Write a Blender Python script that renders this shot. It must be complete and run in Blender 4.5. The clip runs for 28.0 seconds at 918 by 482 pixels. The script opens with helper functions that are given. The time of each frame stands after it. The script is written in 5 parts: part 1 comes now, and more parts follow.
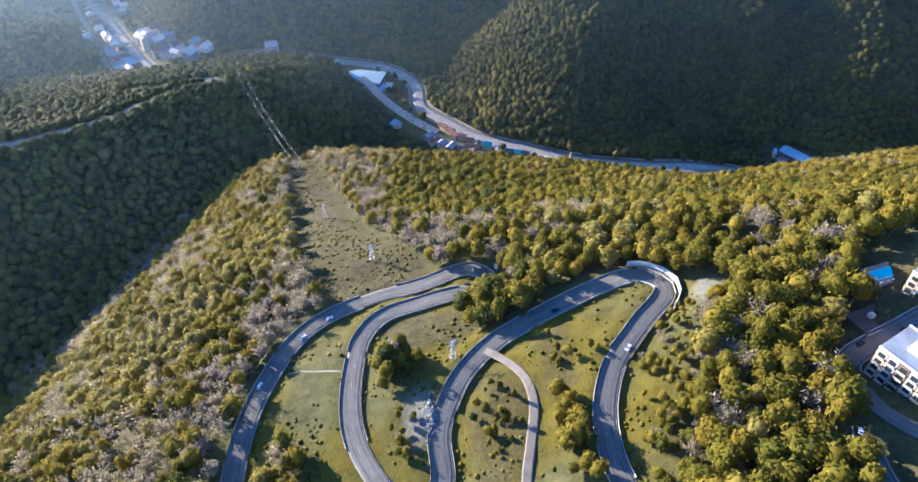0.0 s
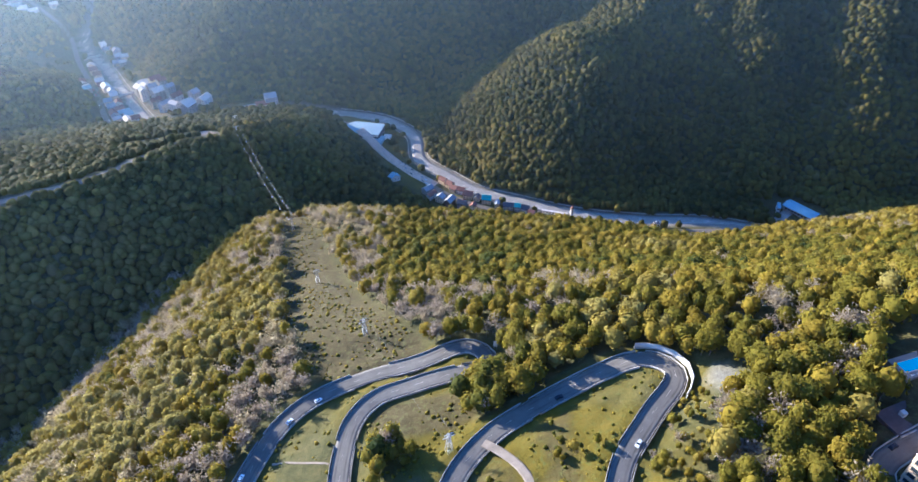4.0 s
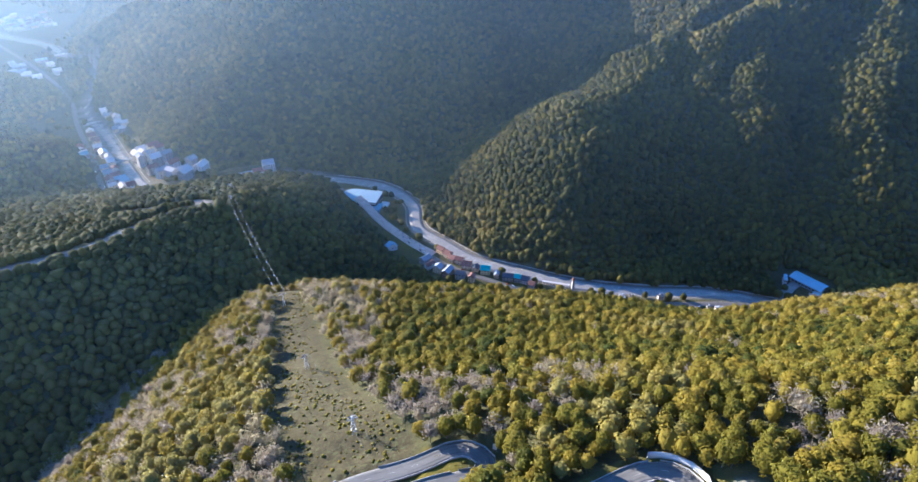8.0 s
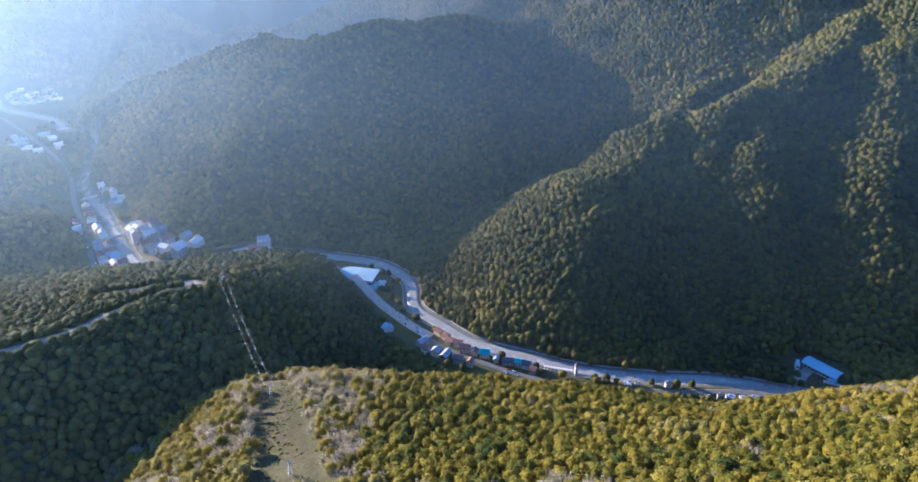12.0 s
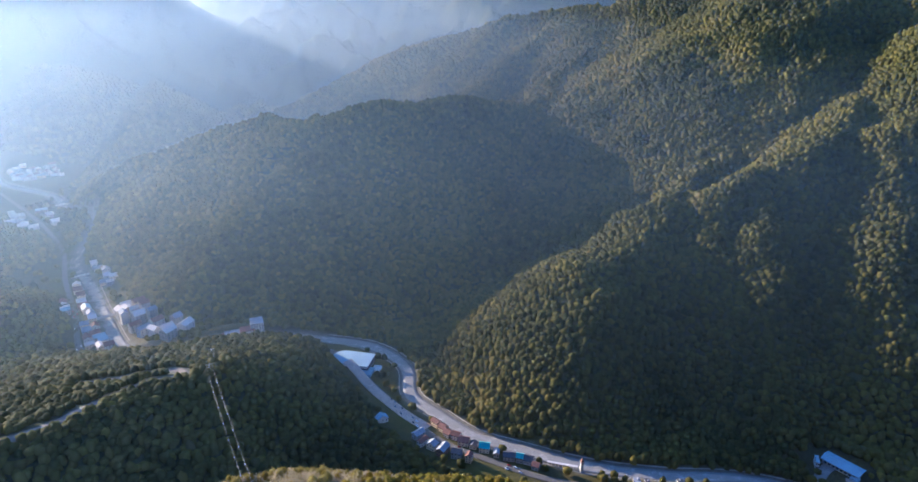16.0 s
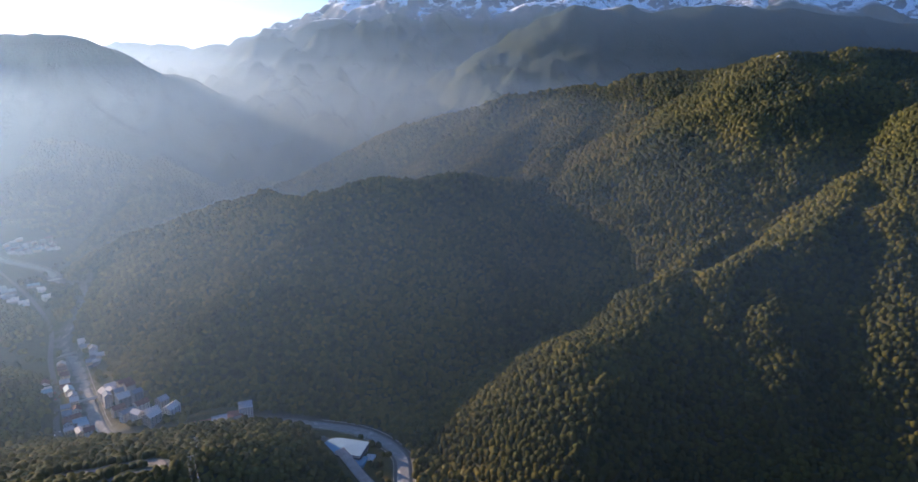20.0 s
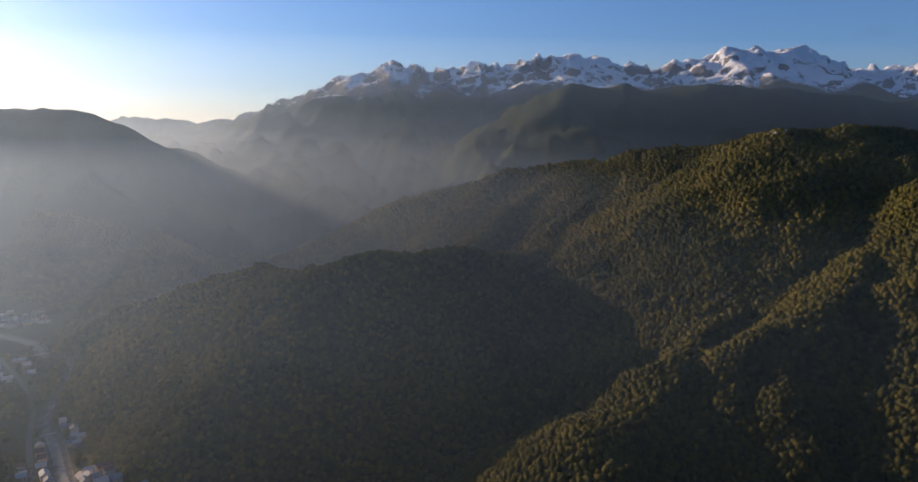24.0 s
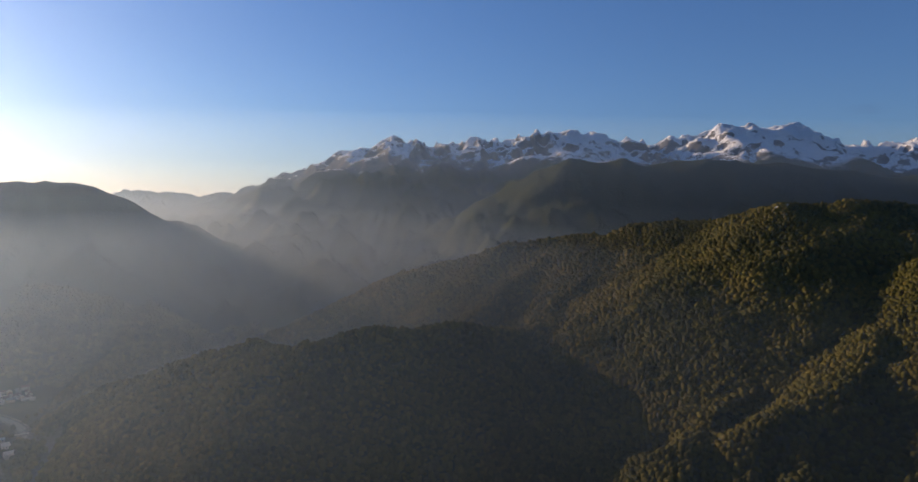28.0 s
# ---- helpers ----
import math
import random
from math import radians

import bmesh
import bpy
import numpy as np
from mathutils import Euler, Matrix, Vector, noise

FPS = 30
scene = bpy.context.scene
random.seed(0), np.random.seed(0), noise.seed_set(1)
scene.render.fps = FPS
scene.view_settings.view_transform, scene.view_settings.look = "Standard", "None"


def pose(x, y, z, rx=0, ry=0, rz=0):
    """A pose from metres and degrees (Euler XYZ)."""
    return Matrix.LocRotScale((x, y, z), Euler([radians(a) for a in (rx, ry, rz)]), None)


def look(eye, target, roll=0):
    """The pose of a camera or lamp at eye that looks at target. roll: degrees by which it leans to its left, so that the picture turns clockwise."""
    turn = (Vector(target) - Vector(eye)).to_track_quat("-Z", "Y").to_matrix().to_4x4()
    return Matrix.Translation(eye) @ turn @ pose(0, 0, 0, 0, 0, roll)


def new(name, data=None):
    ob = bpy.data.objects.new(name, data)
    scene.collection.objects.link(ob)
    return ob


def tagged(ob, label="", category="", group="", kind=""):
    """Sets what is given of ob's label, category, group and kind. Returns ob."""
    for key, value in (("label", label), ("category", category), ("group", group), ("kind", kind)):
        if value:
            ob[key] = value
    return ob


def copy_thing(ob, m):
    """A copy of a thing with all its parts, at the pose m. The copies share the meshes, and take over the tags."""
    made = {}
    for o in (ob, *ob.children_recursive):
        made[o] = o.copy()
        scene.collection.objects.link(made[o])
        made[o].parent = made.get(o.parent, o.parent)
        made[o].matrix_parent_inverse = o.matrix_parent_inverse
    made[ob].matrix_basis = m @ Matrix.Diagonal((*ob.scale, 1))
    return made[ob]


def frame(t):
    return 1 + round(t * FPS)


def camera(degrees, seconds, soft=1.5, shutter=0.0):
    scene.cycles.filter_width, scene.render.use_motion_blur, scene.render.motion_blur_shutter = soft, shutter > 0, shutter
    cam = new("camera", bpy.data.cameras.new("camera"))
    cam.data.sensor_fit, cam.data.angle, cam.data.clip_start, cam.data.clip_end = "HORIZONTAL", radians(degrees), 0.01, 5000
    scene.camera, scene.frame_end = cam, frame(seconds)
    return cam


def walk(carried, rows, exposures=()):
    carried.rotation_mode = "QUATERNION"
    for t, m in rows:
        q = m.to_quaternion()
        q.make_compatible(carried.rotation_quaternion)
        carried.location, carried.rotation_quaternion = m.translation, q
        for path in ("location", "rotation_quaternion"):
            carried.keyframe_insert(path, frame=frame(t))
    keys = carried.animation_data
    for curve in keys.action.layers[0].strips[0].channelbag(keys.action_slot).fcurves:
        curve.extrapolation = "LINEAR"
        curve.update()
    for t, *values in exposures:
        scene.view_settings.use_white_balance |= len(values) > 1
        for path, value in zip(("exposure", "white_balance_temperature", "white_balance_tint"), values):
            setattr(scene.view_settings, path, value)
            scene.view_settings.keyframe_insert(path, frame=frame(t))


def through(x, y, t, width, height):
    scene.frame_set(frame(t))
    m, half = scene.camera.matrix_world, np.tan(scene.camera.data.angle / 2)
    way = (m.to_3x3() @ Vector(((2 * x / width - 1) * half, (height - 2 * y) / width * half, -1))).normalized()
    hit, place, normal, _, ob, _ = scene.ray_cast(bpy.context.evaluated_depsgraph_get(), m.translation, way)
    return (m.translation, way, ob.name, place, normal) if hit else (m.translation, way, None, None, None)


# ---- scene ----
cam = camera(70.01, 28.0)
PATH = [
    (0.0, 0.00, 0.00, 520.00, 47.700, 0.000, 0.000),
    (0.5, 0.23, 3.46, 520.70, 48.034, 0.007, 0.007),
    (1.0, 0.44, 6.87, 521.22, 48.404, 0.009, 0.013),
    (1.5, 0.64, 10.24, 521.59, 48.807, 0.006, 0.017),
    (2.0, 0.82, 13.60, 521.85, 49.242, -0.000, 0.022),
    (2.5, 0.98, 16.95, 522.00, 49.706, -0.011, 0.026),
    (3.0, 1.15, 20.30, 522.08, 50.199, -0.024, 0.030),
    (3.5, 1.30, 23.68, 522.11, 50.718, -0.040, 0.034),
    (4.0, 1.45, 27.08, 522.10, 51.261, -0.058, 0.038),
    (4.5, 1.60, 30.51, 522.08, 51.828, -0.078, 0.042),
    (5.0, 1.75, 33.98, 522.04, 52.417, -0.099, 0.047),
    (5.5, 1.90, 37.49, 522.01, 53.026, -0.121, 0.052),
    (6.0, 2.06, 41.05, 521.99, 53.653, -0.144, 0.058),
    (6.5, 2.22, 44.65, 521.99, 54.299, -0.167, 0.064),
    (7.0, 2.38, 48.29, 522.03, 54.960, -0.191, 0.071),
    (7.5, 2.54, 51.99, 522.09, 55.636, -0.215, 0.078),
    (8.0, 2.71, 55.72, 522.20, 56.326, -0.239, 0.086),
    (8.5, 2.88, 59.50, 522.35, 57.028, -0.264, 0.095),
    (9.0, 3.06, 63.31, 522.54, 57.742, -0.288, 0.104),
    (9.5, 3.24, 67.16, 522.77, 58.467, -0.311, 0.114),
    (10.0, 3.43, 71.03, 523.04, 59.200, -0.335, 0.124),
    (10.5, 3.62, 74.92, 523.35, 59.942, -0.358, 0.134),
    (11.0, 3.81, 78.83, 523.70, 60.692, -0.381, 0.145),
    (11.5, 4.01, 82.76, 524.09, 61.448, -0.404, 0.156),
    (12.0, 4.20, 86.68, 524.50, 62.210, -0.427, 0.167),
    (12.5, 4.40, 90.61, 524.94, 62.978, -0.449, 0.178),
    (13.0, 4.59, 94.52, 525.40, 63.749, -0.472, 0.189),
    (13.5, 4.78, 98.42, 525.87, 64.525, -0.494, 0.200),
    (14.0, 4.97, 102.30, 526.35, 65.303, -0.517, 0.211),
    (14.5, 5.16, 106.15, 526.84, 66.084, -0.539, 0.221),
    (15.0, 5.35, 109.96, 527.32, 66.867, -0.562, 0.231),
    (15.5, 5.53, 113.74, 527.80, 67.652, -0.585, 0.240),
    (16.0, 5.70, 117.48, 528.26, 68.438, -0.608, 0.249),
    (16.5, 5.87, 121.16, 528.70, 69.225, -0.632, 0.257),
    (17.0, 6.03, 124.80, 529.11, 70.012, -0.656, 0.265),
    (17.5, 6.18, 128.38, 529.50, 70.799, -0.681, 0.271),
    (18.0, 6.33, 131.90, 529.85, 71.587, -0.706, 0.277),
    (18.5, 6.46, 135.37, 530.16, 72.374, -0.731, 0.282),
    (19.0, 6.59, 138.78, 530.43, 73.160, -0.757, 0.286),
    (19.5, 6.71, 142.14, 530.66, 73.947, -0.783, 0.290),
    (20.0, 6.82, 145.44, 530.84, 74.732, -0.810, 0.292),
    (20.5, 6.93, 148.69, 530.97, 75.518, -0.838, 0.293),
    (21.0, 7.02, 151.90, 531.06, 76.302, -0.865, 0.294),
    (21.5, 7.11, 155.08, 531.11, 77.087, -0.893, 0.294),
    (22.0, 7.19, 158.22, 531.11, 77.871, -0.921, 0.293),
    (22.5, 7.27, 161.35, 531.08, 78.655, -0.949, 0.292),
    (23.0, 7.35, 164.47, 531.01, 79.439, -0.976, 0.290),
    (23.5, 7.42, 167.60, 530.92, 80.223, -1.003, 0.287),
    (24.0, 7.50, 170.75, 530.82, 81.008, -1.029, 0.285),
    (24.5, 7.57, 173.95, 530.71, 81.795, -1.054, 0.282),
    (25.0, 7.65, 177.21, 530.61, 82.582, -1.078, 0.280),
    (25.5, 7.74, 180.55, 530.52, 83.372, -1.100, 0.278),
    (26.0, 7.85, 184.00, 530.48, 84.164, -1.120, 0.277),
    (26.5, 7.96, 187.59, 530.49, 84.958, -1.137, 0.277),
    (27.0, 8.10, 191.35, 530.58, 85.756, -1.150, 0.278),
    (27.5, 8.26, 195.31, 530.76, 86.558, -1.160, 0.281),
    (28.0, 8.44, 199.50, 531.07, 87.365, -1.165, 0.286),
]
EXPOSURES = [(0.0, 2.5, 4500, 14), (5.0, 2.5, 4400, 14), (8.0, 2.5, 4350, 14), (11.0, 2.45, 4350, 15), (14.0, 2.3, 4400, 16), (17.0, 2.1, 4600, 18), (19.0, 1.75, 4750, 19), (22.0, 1.0, 5250, 21), (25.0, 0.45, 5750, 22), (28.0, 0.35, 5750, 22)]
walk(cam, [(t, pose(x, y, z, rx, ry, rz)) for t, x, y, z, rx, ry, rz in PATH], EXPOSURES)

# ---- sky, sun ----
SUN_ELEVATION, SUN_WAY = 13.2, (-0.83, 0.56)
world = bpy.data.worlds.new("sky")
scene.world = world
world.use_nodes = True
wn = world.node_tree.nodes
sky = wn.new("ShaderNodeTexSky")
sky.sky_type, sky.sun_disc = "NISHITA", False
sky.sun_elevation = radians(SUN_ELEVATION)
sky.sun_rotation = math.atan2(SUN_WAY[0], SUN_WAY[1])
sky.altitude, sky.air_density, sky.dust_density, sky.ozone_density = 600, 1.1, 1.0, 5.0
world.node_tree.links.new(sky.outputs["Color"], wn["Background"].inputs["Color"])
wn["Background"].inputs["Strength"].default_value = 0.078
sun = new("sun", bpy.data.lights.new("sun", "SUN"))
sun.data.energy, sun.data.angle, sun.data.color = 5.0, radians(0.6), (1.0, 0.77, 0.46)
flat = math.cos(radians(SUN_ELEVATION)) / math.hypot(*SUN_WAY)
sun.matrix_world = look((SUN_WAY[0] * flat * 500, SUN_WAY[1] * flat * 500, 900 + 500 * math.sin(radians(SUN_ELEVATION))), (0, 0, 900))



# ---- materials ----
class Nodes:
    def __init__(self, name):
        self.mat = bpy.data.materials.new(name)
        self.mat.use_nodes = True
        self.tree = self.mat.node_tree
        self.bsdf = self.tree.nodes["Principled BSDF"]
        self.bsdf.inputs["Specular IOR Level"].default_value = 0.1

    def add(self, kind, **sockets):
        node = self.tree.nodes.new(kind)
        for key, value in sockets.items():
            self.put(node.inputs[key.replace("_", " ")], value)
        return node

    def put(self, socket, value):
        if isinstance(value, bpy.types.NodeSocket):
            self.tree.links.new(value, socket)
        else:
            socket.default_value = value

    def place(self, scale=1.0):
        """World place, stretched evenly."""
        geo = self.add("ShaderNodeNewGeometry")
        m = self.add("ShaderNodeVectorMath", Vector=geo.outputs["Position"])
        m.operation = "SCALE"
        m.inputs["Scale"].default_value = scale
        return m.outputs[0]

    def noise(self, size, detail=4.0, rough=0.6):
        """Noise between 0 and 1 whose blotches are about size metres wide."""
        n = self.add("ShaderNodeTexNoise", Vector=self.place(1.0 / size), Scale=1.0, Detail=detail, Roughness=rough)
        return n.outputs["Fac"]

    def ramp(self, fac, *stops):
        r = self.add("ShaderNodeValToRGB", Fac=fac)
        while len(r.color_ramp.elements) < len(stops):
            r.color_ramp.elements.new(0.5)
        for e, (at, colour) in zip(r.color_ramp.elements, stops):
            e.position, e.color = at, (*colour, 1.0) if len(colour) == 3 else colour
        return r.outputs["Color"]

    def mix(self, fac, a, b, how="MIX"):
        m = self.tree.nodes.new("ShaderNodeMix")
        m.data_type, m.blend_type = "RGBA", how
        self.put(m.inputs[0], fac)
        for socket, value in ((m.inputs[6], a), (m.inputs[7], b)):
            self.put(socket, value if isinstance(value, bpy.types.NodeSocket) or len(value) == 4 else (*value, 1.0))
        return m.outputs[2]

    def maths(self, how, a, b=0.0):
        m = self.tree.nodes.new("ShaderNodeMath")
        m.operation = how
        self.put(m.inputs[0], a)
        self.put(m.inputs[1], b)
        return m.outputs[0]

    def step(self, value, low, high):
        m = self.add("ShaderNodeMapRange", Value=value)
        m.interpolation_type = "SMOOTHSTEP"
        m.inputs["From Min"].default_value, m.inputs["From Max"].default_value = low, high
        return m.outputs[0]

    def attribute(self, name):
        a = self.add("ShaderNodeAttribute")
        a.attribute_name = name
        return a.outputs["Fac"]

    def bump(self, height, strength=0.5, distance=1.0):
        b = self.add("ShaderNodeBump", Height=height, Strength=strength, Distance=distance)
        self.put(self.bsdf.inputs["Normal"], b.outputs["Normal"])

    def finish(self, colour, rough=0.85, metal=0.0):
        self.put(self.bsdf.inputs["Base Color"], colour if isinstance(colour, bpy.types.NodeSocket) else (*colour, 1.0))
        self.put(self.bsdf.inputs["Roughness"], rough)
        self.put(self.bsdf.inputs["Metallic"], metal)
        return self.mat


def plain(name, colour, rough=0.7, metal=0.0, size=3.0, wear=0.35):
    """A weathered surface: one colour with blotches and grain."""
    n = Nodes(name)
    dark = tuple(c * (1 - wear) for c in colour)
    light = tuple(min(1.0, c * (1 + wear * 0.5)) for c in colour)
    blotch = n.ramp(n.noise(size, 6.0, 0.65), (0.3, dark), (0.7, light))
    grain = n.noise(size / 12, 3.0)
    shade = n.mix(n.maths("MULTIPLY", grain, 0.25), blotch, dark)
    n.bump(grain, 0.15, 0.05)
    return n.finish(shade, rough, metal)


def leaf_material(name, stops, through=0.3):
    n = Nodes(name)
    tint = n.attribute("tint")
    colour = n.ramp(tint, *stops)
    island = n.add("ShaderNodeNewGeometry").outputs["Random Per Island"]
    colour = n.mix(1.0, colour, n.ramp(island, (0.0, (0.75, 0.75, 0.75)), (1.0, (1.2, 1.2, 1.15))), "MULTIPLY")
    colour = n.mix(n.maths("MULTIPLY", n.noise(0.9, 2.0), 0.35), colour, (0.03, 0.05, 0.014))
    n.bump(n.noise(0.5, 3.0), 0.9, 0.5)
    n.finish(colour, 0.8)
    glow = n.add("ShaderNodeBsdfTranslucent", Color=colour)
    both = n.add("ShaderNodeMixShader", Fac=through)
    n.put(both.inputs[1], n.bsdf.outputs[0])
    n.put(both.inputs[2], glow.outputs[0])
    n.put(n.tree.nodes["Material Output"].inputs["Surface"], both.outputs[0])
    return n.mat


LEAF = leaf_material("leaves", [(0.0, (0.036, 0.050, 0.008)), (0.25, (0.110, 0.104, 0.009)), (0.5, (0.195, 0.155, 0.010)), (0.75, (0.265, 0.19, 0.012)), (1.0, (0.30, 0.245, 0.06))], 0.5)
TWIG = leaf_material("bare_twigs", [(0.0, (0.30, 0.235, 0.20)), (0.5, (0.38, 0.305, 0.235)), (1.0, (0.42, 0.345, 0.19))], 0.5)
FAR_LEAF = leaf_material("far_leaves", [(0.0, (0.022, 0.028, 0.008)), (0.3, (0.058, 0.056, 0.012)), (0.6, (0.130, 0.110, 0.020)), (0.85, (0.195, 0.15, 0.026)), (1.0, (0.17, 0.14, 0.055))], 0.5)
BARK = plain("bark", (0.16, 0.13, 0.10), 0.9, size=0.6)


def ground_material():
    n = Nodes("hillside")
    place = n.add("ShaderNodeSeparateXYZ", Vector=n.place())
    broad = n.noise(45, 5.0)
    litter = n.ramp(n.noise(6, 6.0, 0.7), (0.3, (0.035, 0.038, 0.012)), (0.6, (0.085, 0.075, 0.028)), (0.8, (0.13, 0.105, 0.055)))
    # far woods, too far off for single trees
    cells = n.add("ShaderNodeTexVoronoi", Vector=n.place(1 / 11.0), Scale=1.0)
    woods = n.mix(broad, (0.018, 0.028, 0.012), (0.042, 0.045, 0.017))
    woods = n.mix(0.6, woods, n.mix(cells.outputs["Color"], (0.018, 0.034, 0.014), (0.05, 0.052, 0.02)))
    distant = n.step(place.outputs["Y"], 2300, 2500)
    colour = n.mix(distant, litter, woods)
    lawn = n.ramp(n.noise(14, 6.0, 0.7), (0.25, (0.034, 0.029, 0.003)), (0.5, (0.082, 0.063, 0.005)), (0.75, (0.118, 0.088, 0.012)))
    tuft = n.noise(2.2, 4.0, 0.7)
    lawn = n.mix(n.step(tuft, 0.5, 0.72), lawn, (0.07, 0.075, 0.018))
    colour = n.mix(n.attribute("grass"), colour, lawn)
    soil = n.ramp(n.noise(5, 7.0, 0.75), (0.3, (0.026, 0.021, 0.008)), (0.5, (0.055, 0.043, 0.018)), (0.75, (0.095, 0.074, 0.036)))
    soil = n.mix(n.step(n.noise(2.5, 4.0, 0.7), 0.52, 0.66), soil, (0.075, 0.075, 0.025))
    colour = n.mix(n.attribute("soil"), colour, soil)
    gravel = n.ramp(n.noise(3, 6.0, 0.7), (0.3, (0.12, 0.11, 0.1)), (0.7, (0.23, 0.215, 0.2)))
    colour = n.mix(n.attribute("gravel"), colour, gravel)
    # bare rock and snow on the high range
    high = n.step(place.outputs["Y"], 3750, 3850)
    level = n.maths("ADD", place.outputs["Z"], n.maths("MULTIPLY", n.maths("SUBTRACT", n.noise(160, 8.0, 0.72), 0.5), 420.0))
    rock = n.ramp(n.noise(35, 7.0, 0.7), (0.3, (0.07, 0.07, 0.075)), (0.7, (0.20, 0.19, 0.185)))
    colour = n.mix(n.maths("MULTIPLY", high, n.step(level, 640, 780)), colour, rock)
    slope = n.add("ShaderNodeSeparateXYZ", Vector=n.add("ShaderNodeNewGeometry").outputs["Normal"])
    lie = n.maths("ADD", n.maths("ADD", n.maths("SUBTRACT", level, 870.0), n.maths("MULTIPLY", n.maths("SUBTRACT", slope.outputs["Z"], 0.78), 700.0)), n.maths("MULTIPLY", n.maths("SUBTRACT", n.noise(75, 9.0, 0.8), 0.5), 900.0))
    snow = n.maths("MULTIPLY", high, n.step(lie, -15, 25))
    colour = n.mix(snow, colour, (0.85, 0.87, 0.9))
    bare = n.maths("SUBTRACT", 1.0, n.maths("MULTIPLY", distant, n.maths("SUBTRACT", 1.0, high)))
    crowns = n.noise(16, 5.0, 0.7)
    height = n.maths("ADD", n.maths("MULTIPLY", n.maths("MULTIPLY", crowns, n.maths("SUBTRACT", 1.0, bare)), 12.0), n.maths("ADD", n.maths("MULTIPLY", n.noise(1.6, 5.0, 0.7), 0.7), n.maths("MULTIPLY", n.maths("MULTIPLY", n.noise(70, 8.0, 0.7), high), 60.0)))
    n.bump(height, 0.9, 1.0)
    return n.finish(colour, 0.95)


GROUND = ground_material()


def asphalt_material():
    n = Nodes("asphalt")
    across = n.attribute("across")
    base = n.ramp(n.noise(7, 6.0, 0.7), (0.3, (0.098, 0.088, 0.078)), (0.7, (0.145, 0.13, 0.114)))
    wheel = n.maths("ABSOLUTE", n.maths("SUBTRACT", n.maths("ABSOLUTE", across), 0.45))
    track = n.maths("SUBTRACT", 1.0, n.step(wheel, 0.02, 0.16))
    worn = n.maths("MULTIPLY", track, n.step(n.noise(18, 5.0, 0.7), 0.35, 0.65))
    colour = n.mix(n.maths("MULTIPLY", worn, 0.75), base, (0.055, 0.05, 0.045))
    n.bump(n.noise(0.3, 3.0), 0.3, 0.02)
    return n.finish(colour, 0.75)


ASPHALT = asphalt_material()
GRAVEL = plain("gravel", (0.22, 0.18, 0.14), 0.95, size=4)
PAVING = plain("concrete_paving", (0.27, 0.23, 0.195), 0.9, size=9)
CONCRETE = plain("concrete", (0.33, 0.30, 0.27), 0.85, size=2)
WHITE = plain("white_render", (0.54, 0.49, 0.44), 0.85, size=5, wear=0.15)
CREAM = plain("cream_render", (0.62, 0.47, 0.30), 0.8, size=5, wear=0.2)
BROWN = plain("brown_cladding", (0.20, 0.13, 0.09), 0.8, size=3)
METAL = plain("galvanised_steel", (0.5, 0.5, 0.52), 0.45, 0.7, size=1)
ROOF_BLUE = plain("pale_blue_roof_sheet", (0.25, 0.34, 0.40), 0.65, 0.0, size=12, wear=0.12)
ROOF_GREY = plain("grey_roof_sheet", (0.27, 0.28, 0.30), 0.75, 0.0, size=8)
ROOF_DARK = plain("dark_roof_tiles", (0.09, 0.09, 0.10), 0.75, size=4)
ROOF_RED = plain("red_brown_roof_tiles", (0.20, 0.10, 0.075), 0.8, size=4)
ROOF_TEAL = plain("teal_roof_sheet", (0.10, 0.38, 0.36), 0.5, 0.2, size=6)
CABLE = plain("dark_cable", (0.16, 0.16, 0.17), 0.6, 0.5, size=1)
GLASS = plain("dark_window_glass", (0.03, 0.04, 0.05), 0.08, size=2)
RUBBER = plain("tyre_rubber", (0.02, 0.02, 0.02), 0.9, size=0.5)
POOL_WATER = plain("pool_water", (0.05, 0.50, 0.62), 0.05, size=4, wear=0.1)


def river_material():
    n = Nodes("river_water")
    n.bsdf.inputs["Specular IOR Level"].default_value = 0.25
    foam = n.step(n.noise(9, 7.0, 0.75), 0.5, 0.7)
    colour = n.mix(foam, (0.21, 0.195, 0.175), (0.38, 0.355, 0.32))
    n.bump(n.noise(2.5, 5.0, 0.7), 0.5, 0.3)
    return n.finish(colour, 0.8)


RIVER = river_material()


def cloud_material():
    n = Nodes("thin_cloud")
    u, v = n.attribute("along"), n.attribute("across")
    body = n.maths("MULTIPLY", n.step(v, 0.0, 0.55), n.step(u, 0.0, 0.3))
    wisps = n.step(n.noise(420, 7.0, 0.62), 0.4, 0.75)
    n.finish((0.9, 0.9, 0.92), 1.0)
    n.put(n.bsdf.inputs["Alpha"], n.maths("MULTIPLY", n.maths("MULTIPLY", body, wisps), 0.75))
    return n.mat


CLOUD = cloud_material()

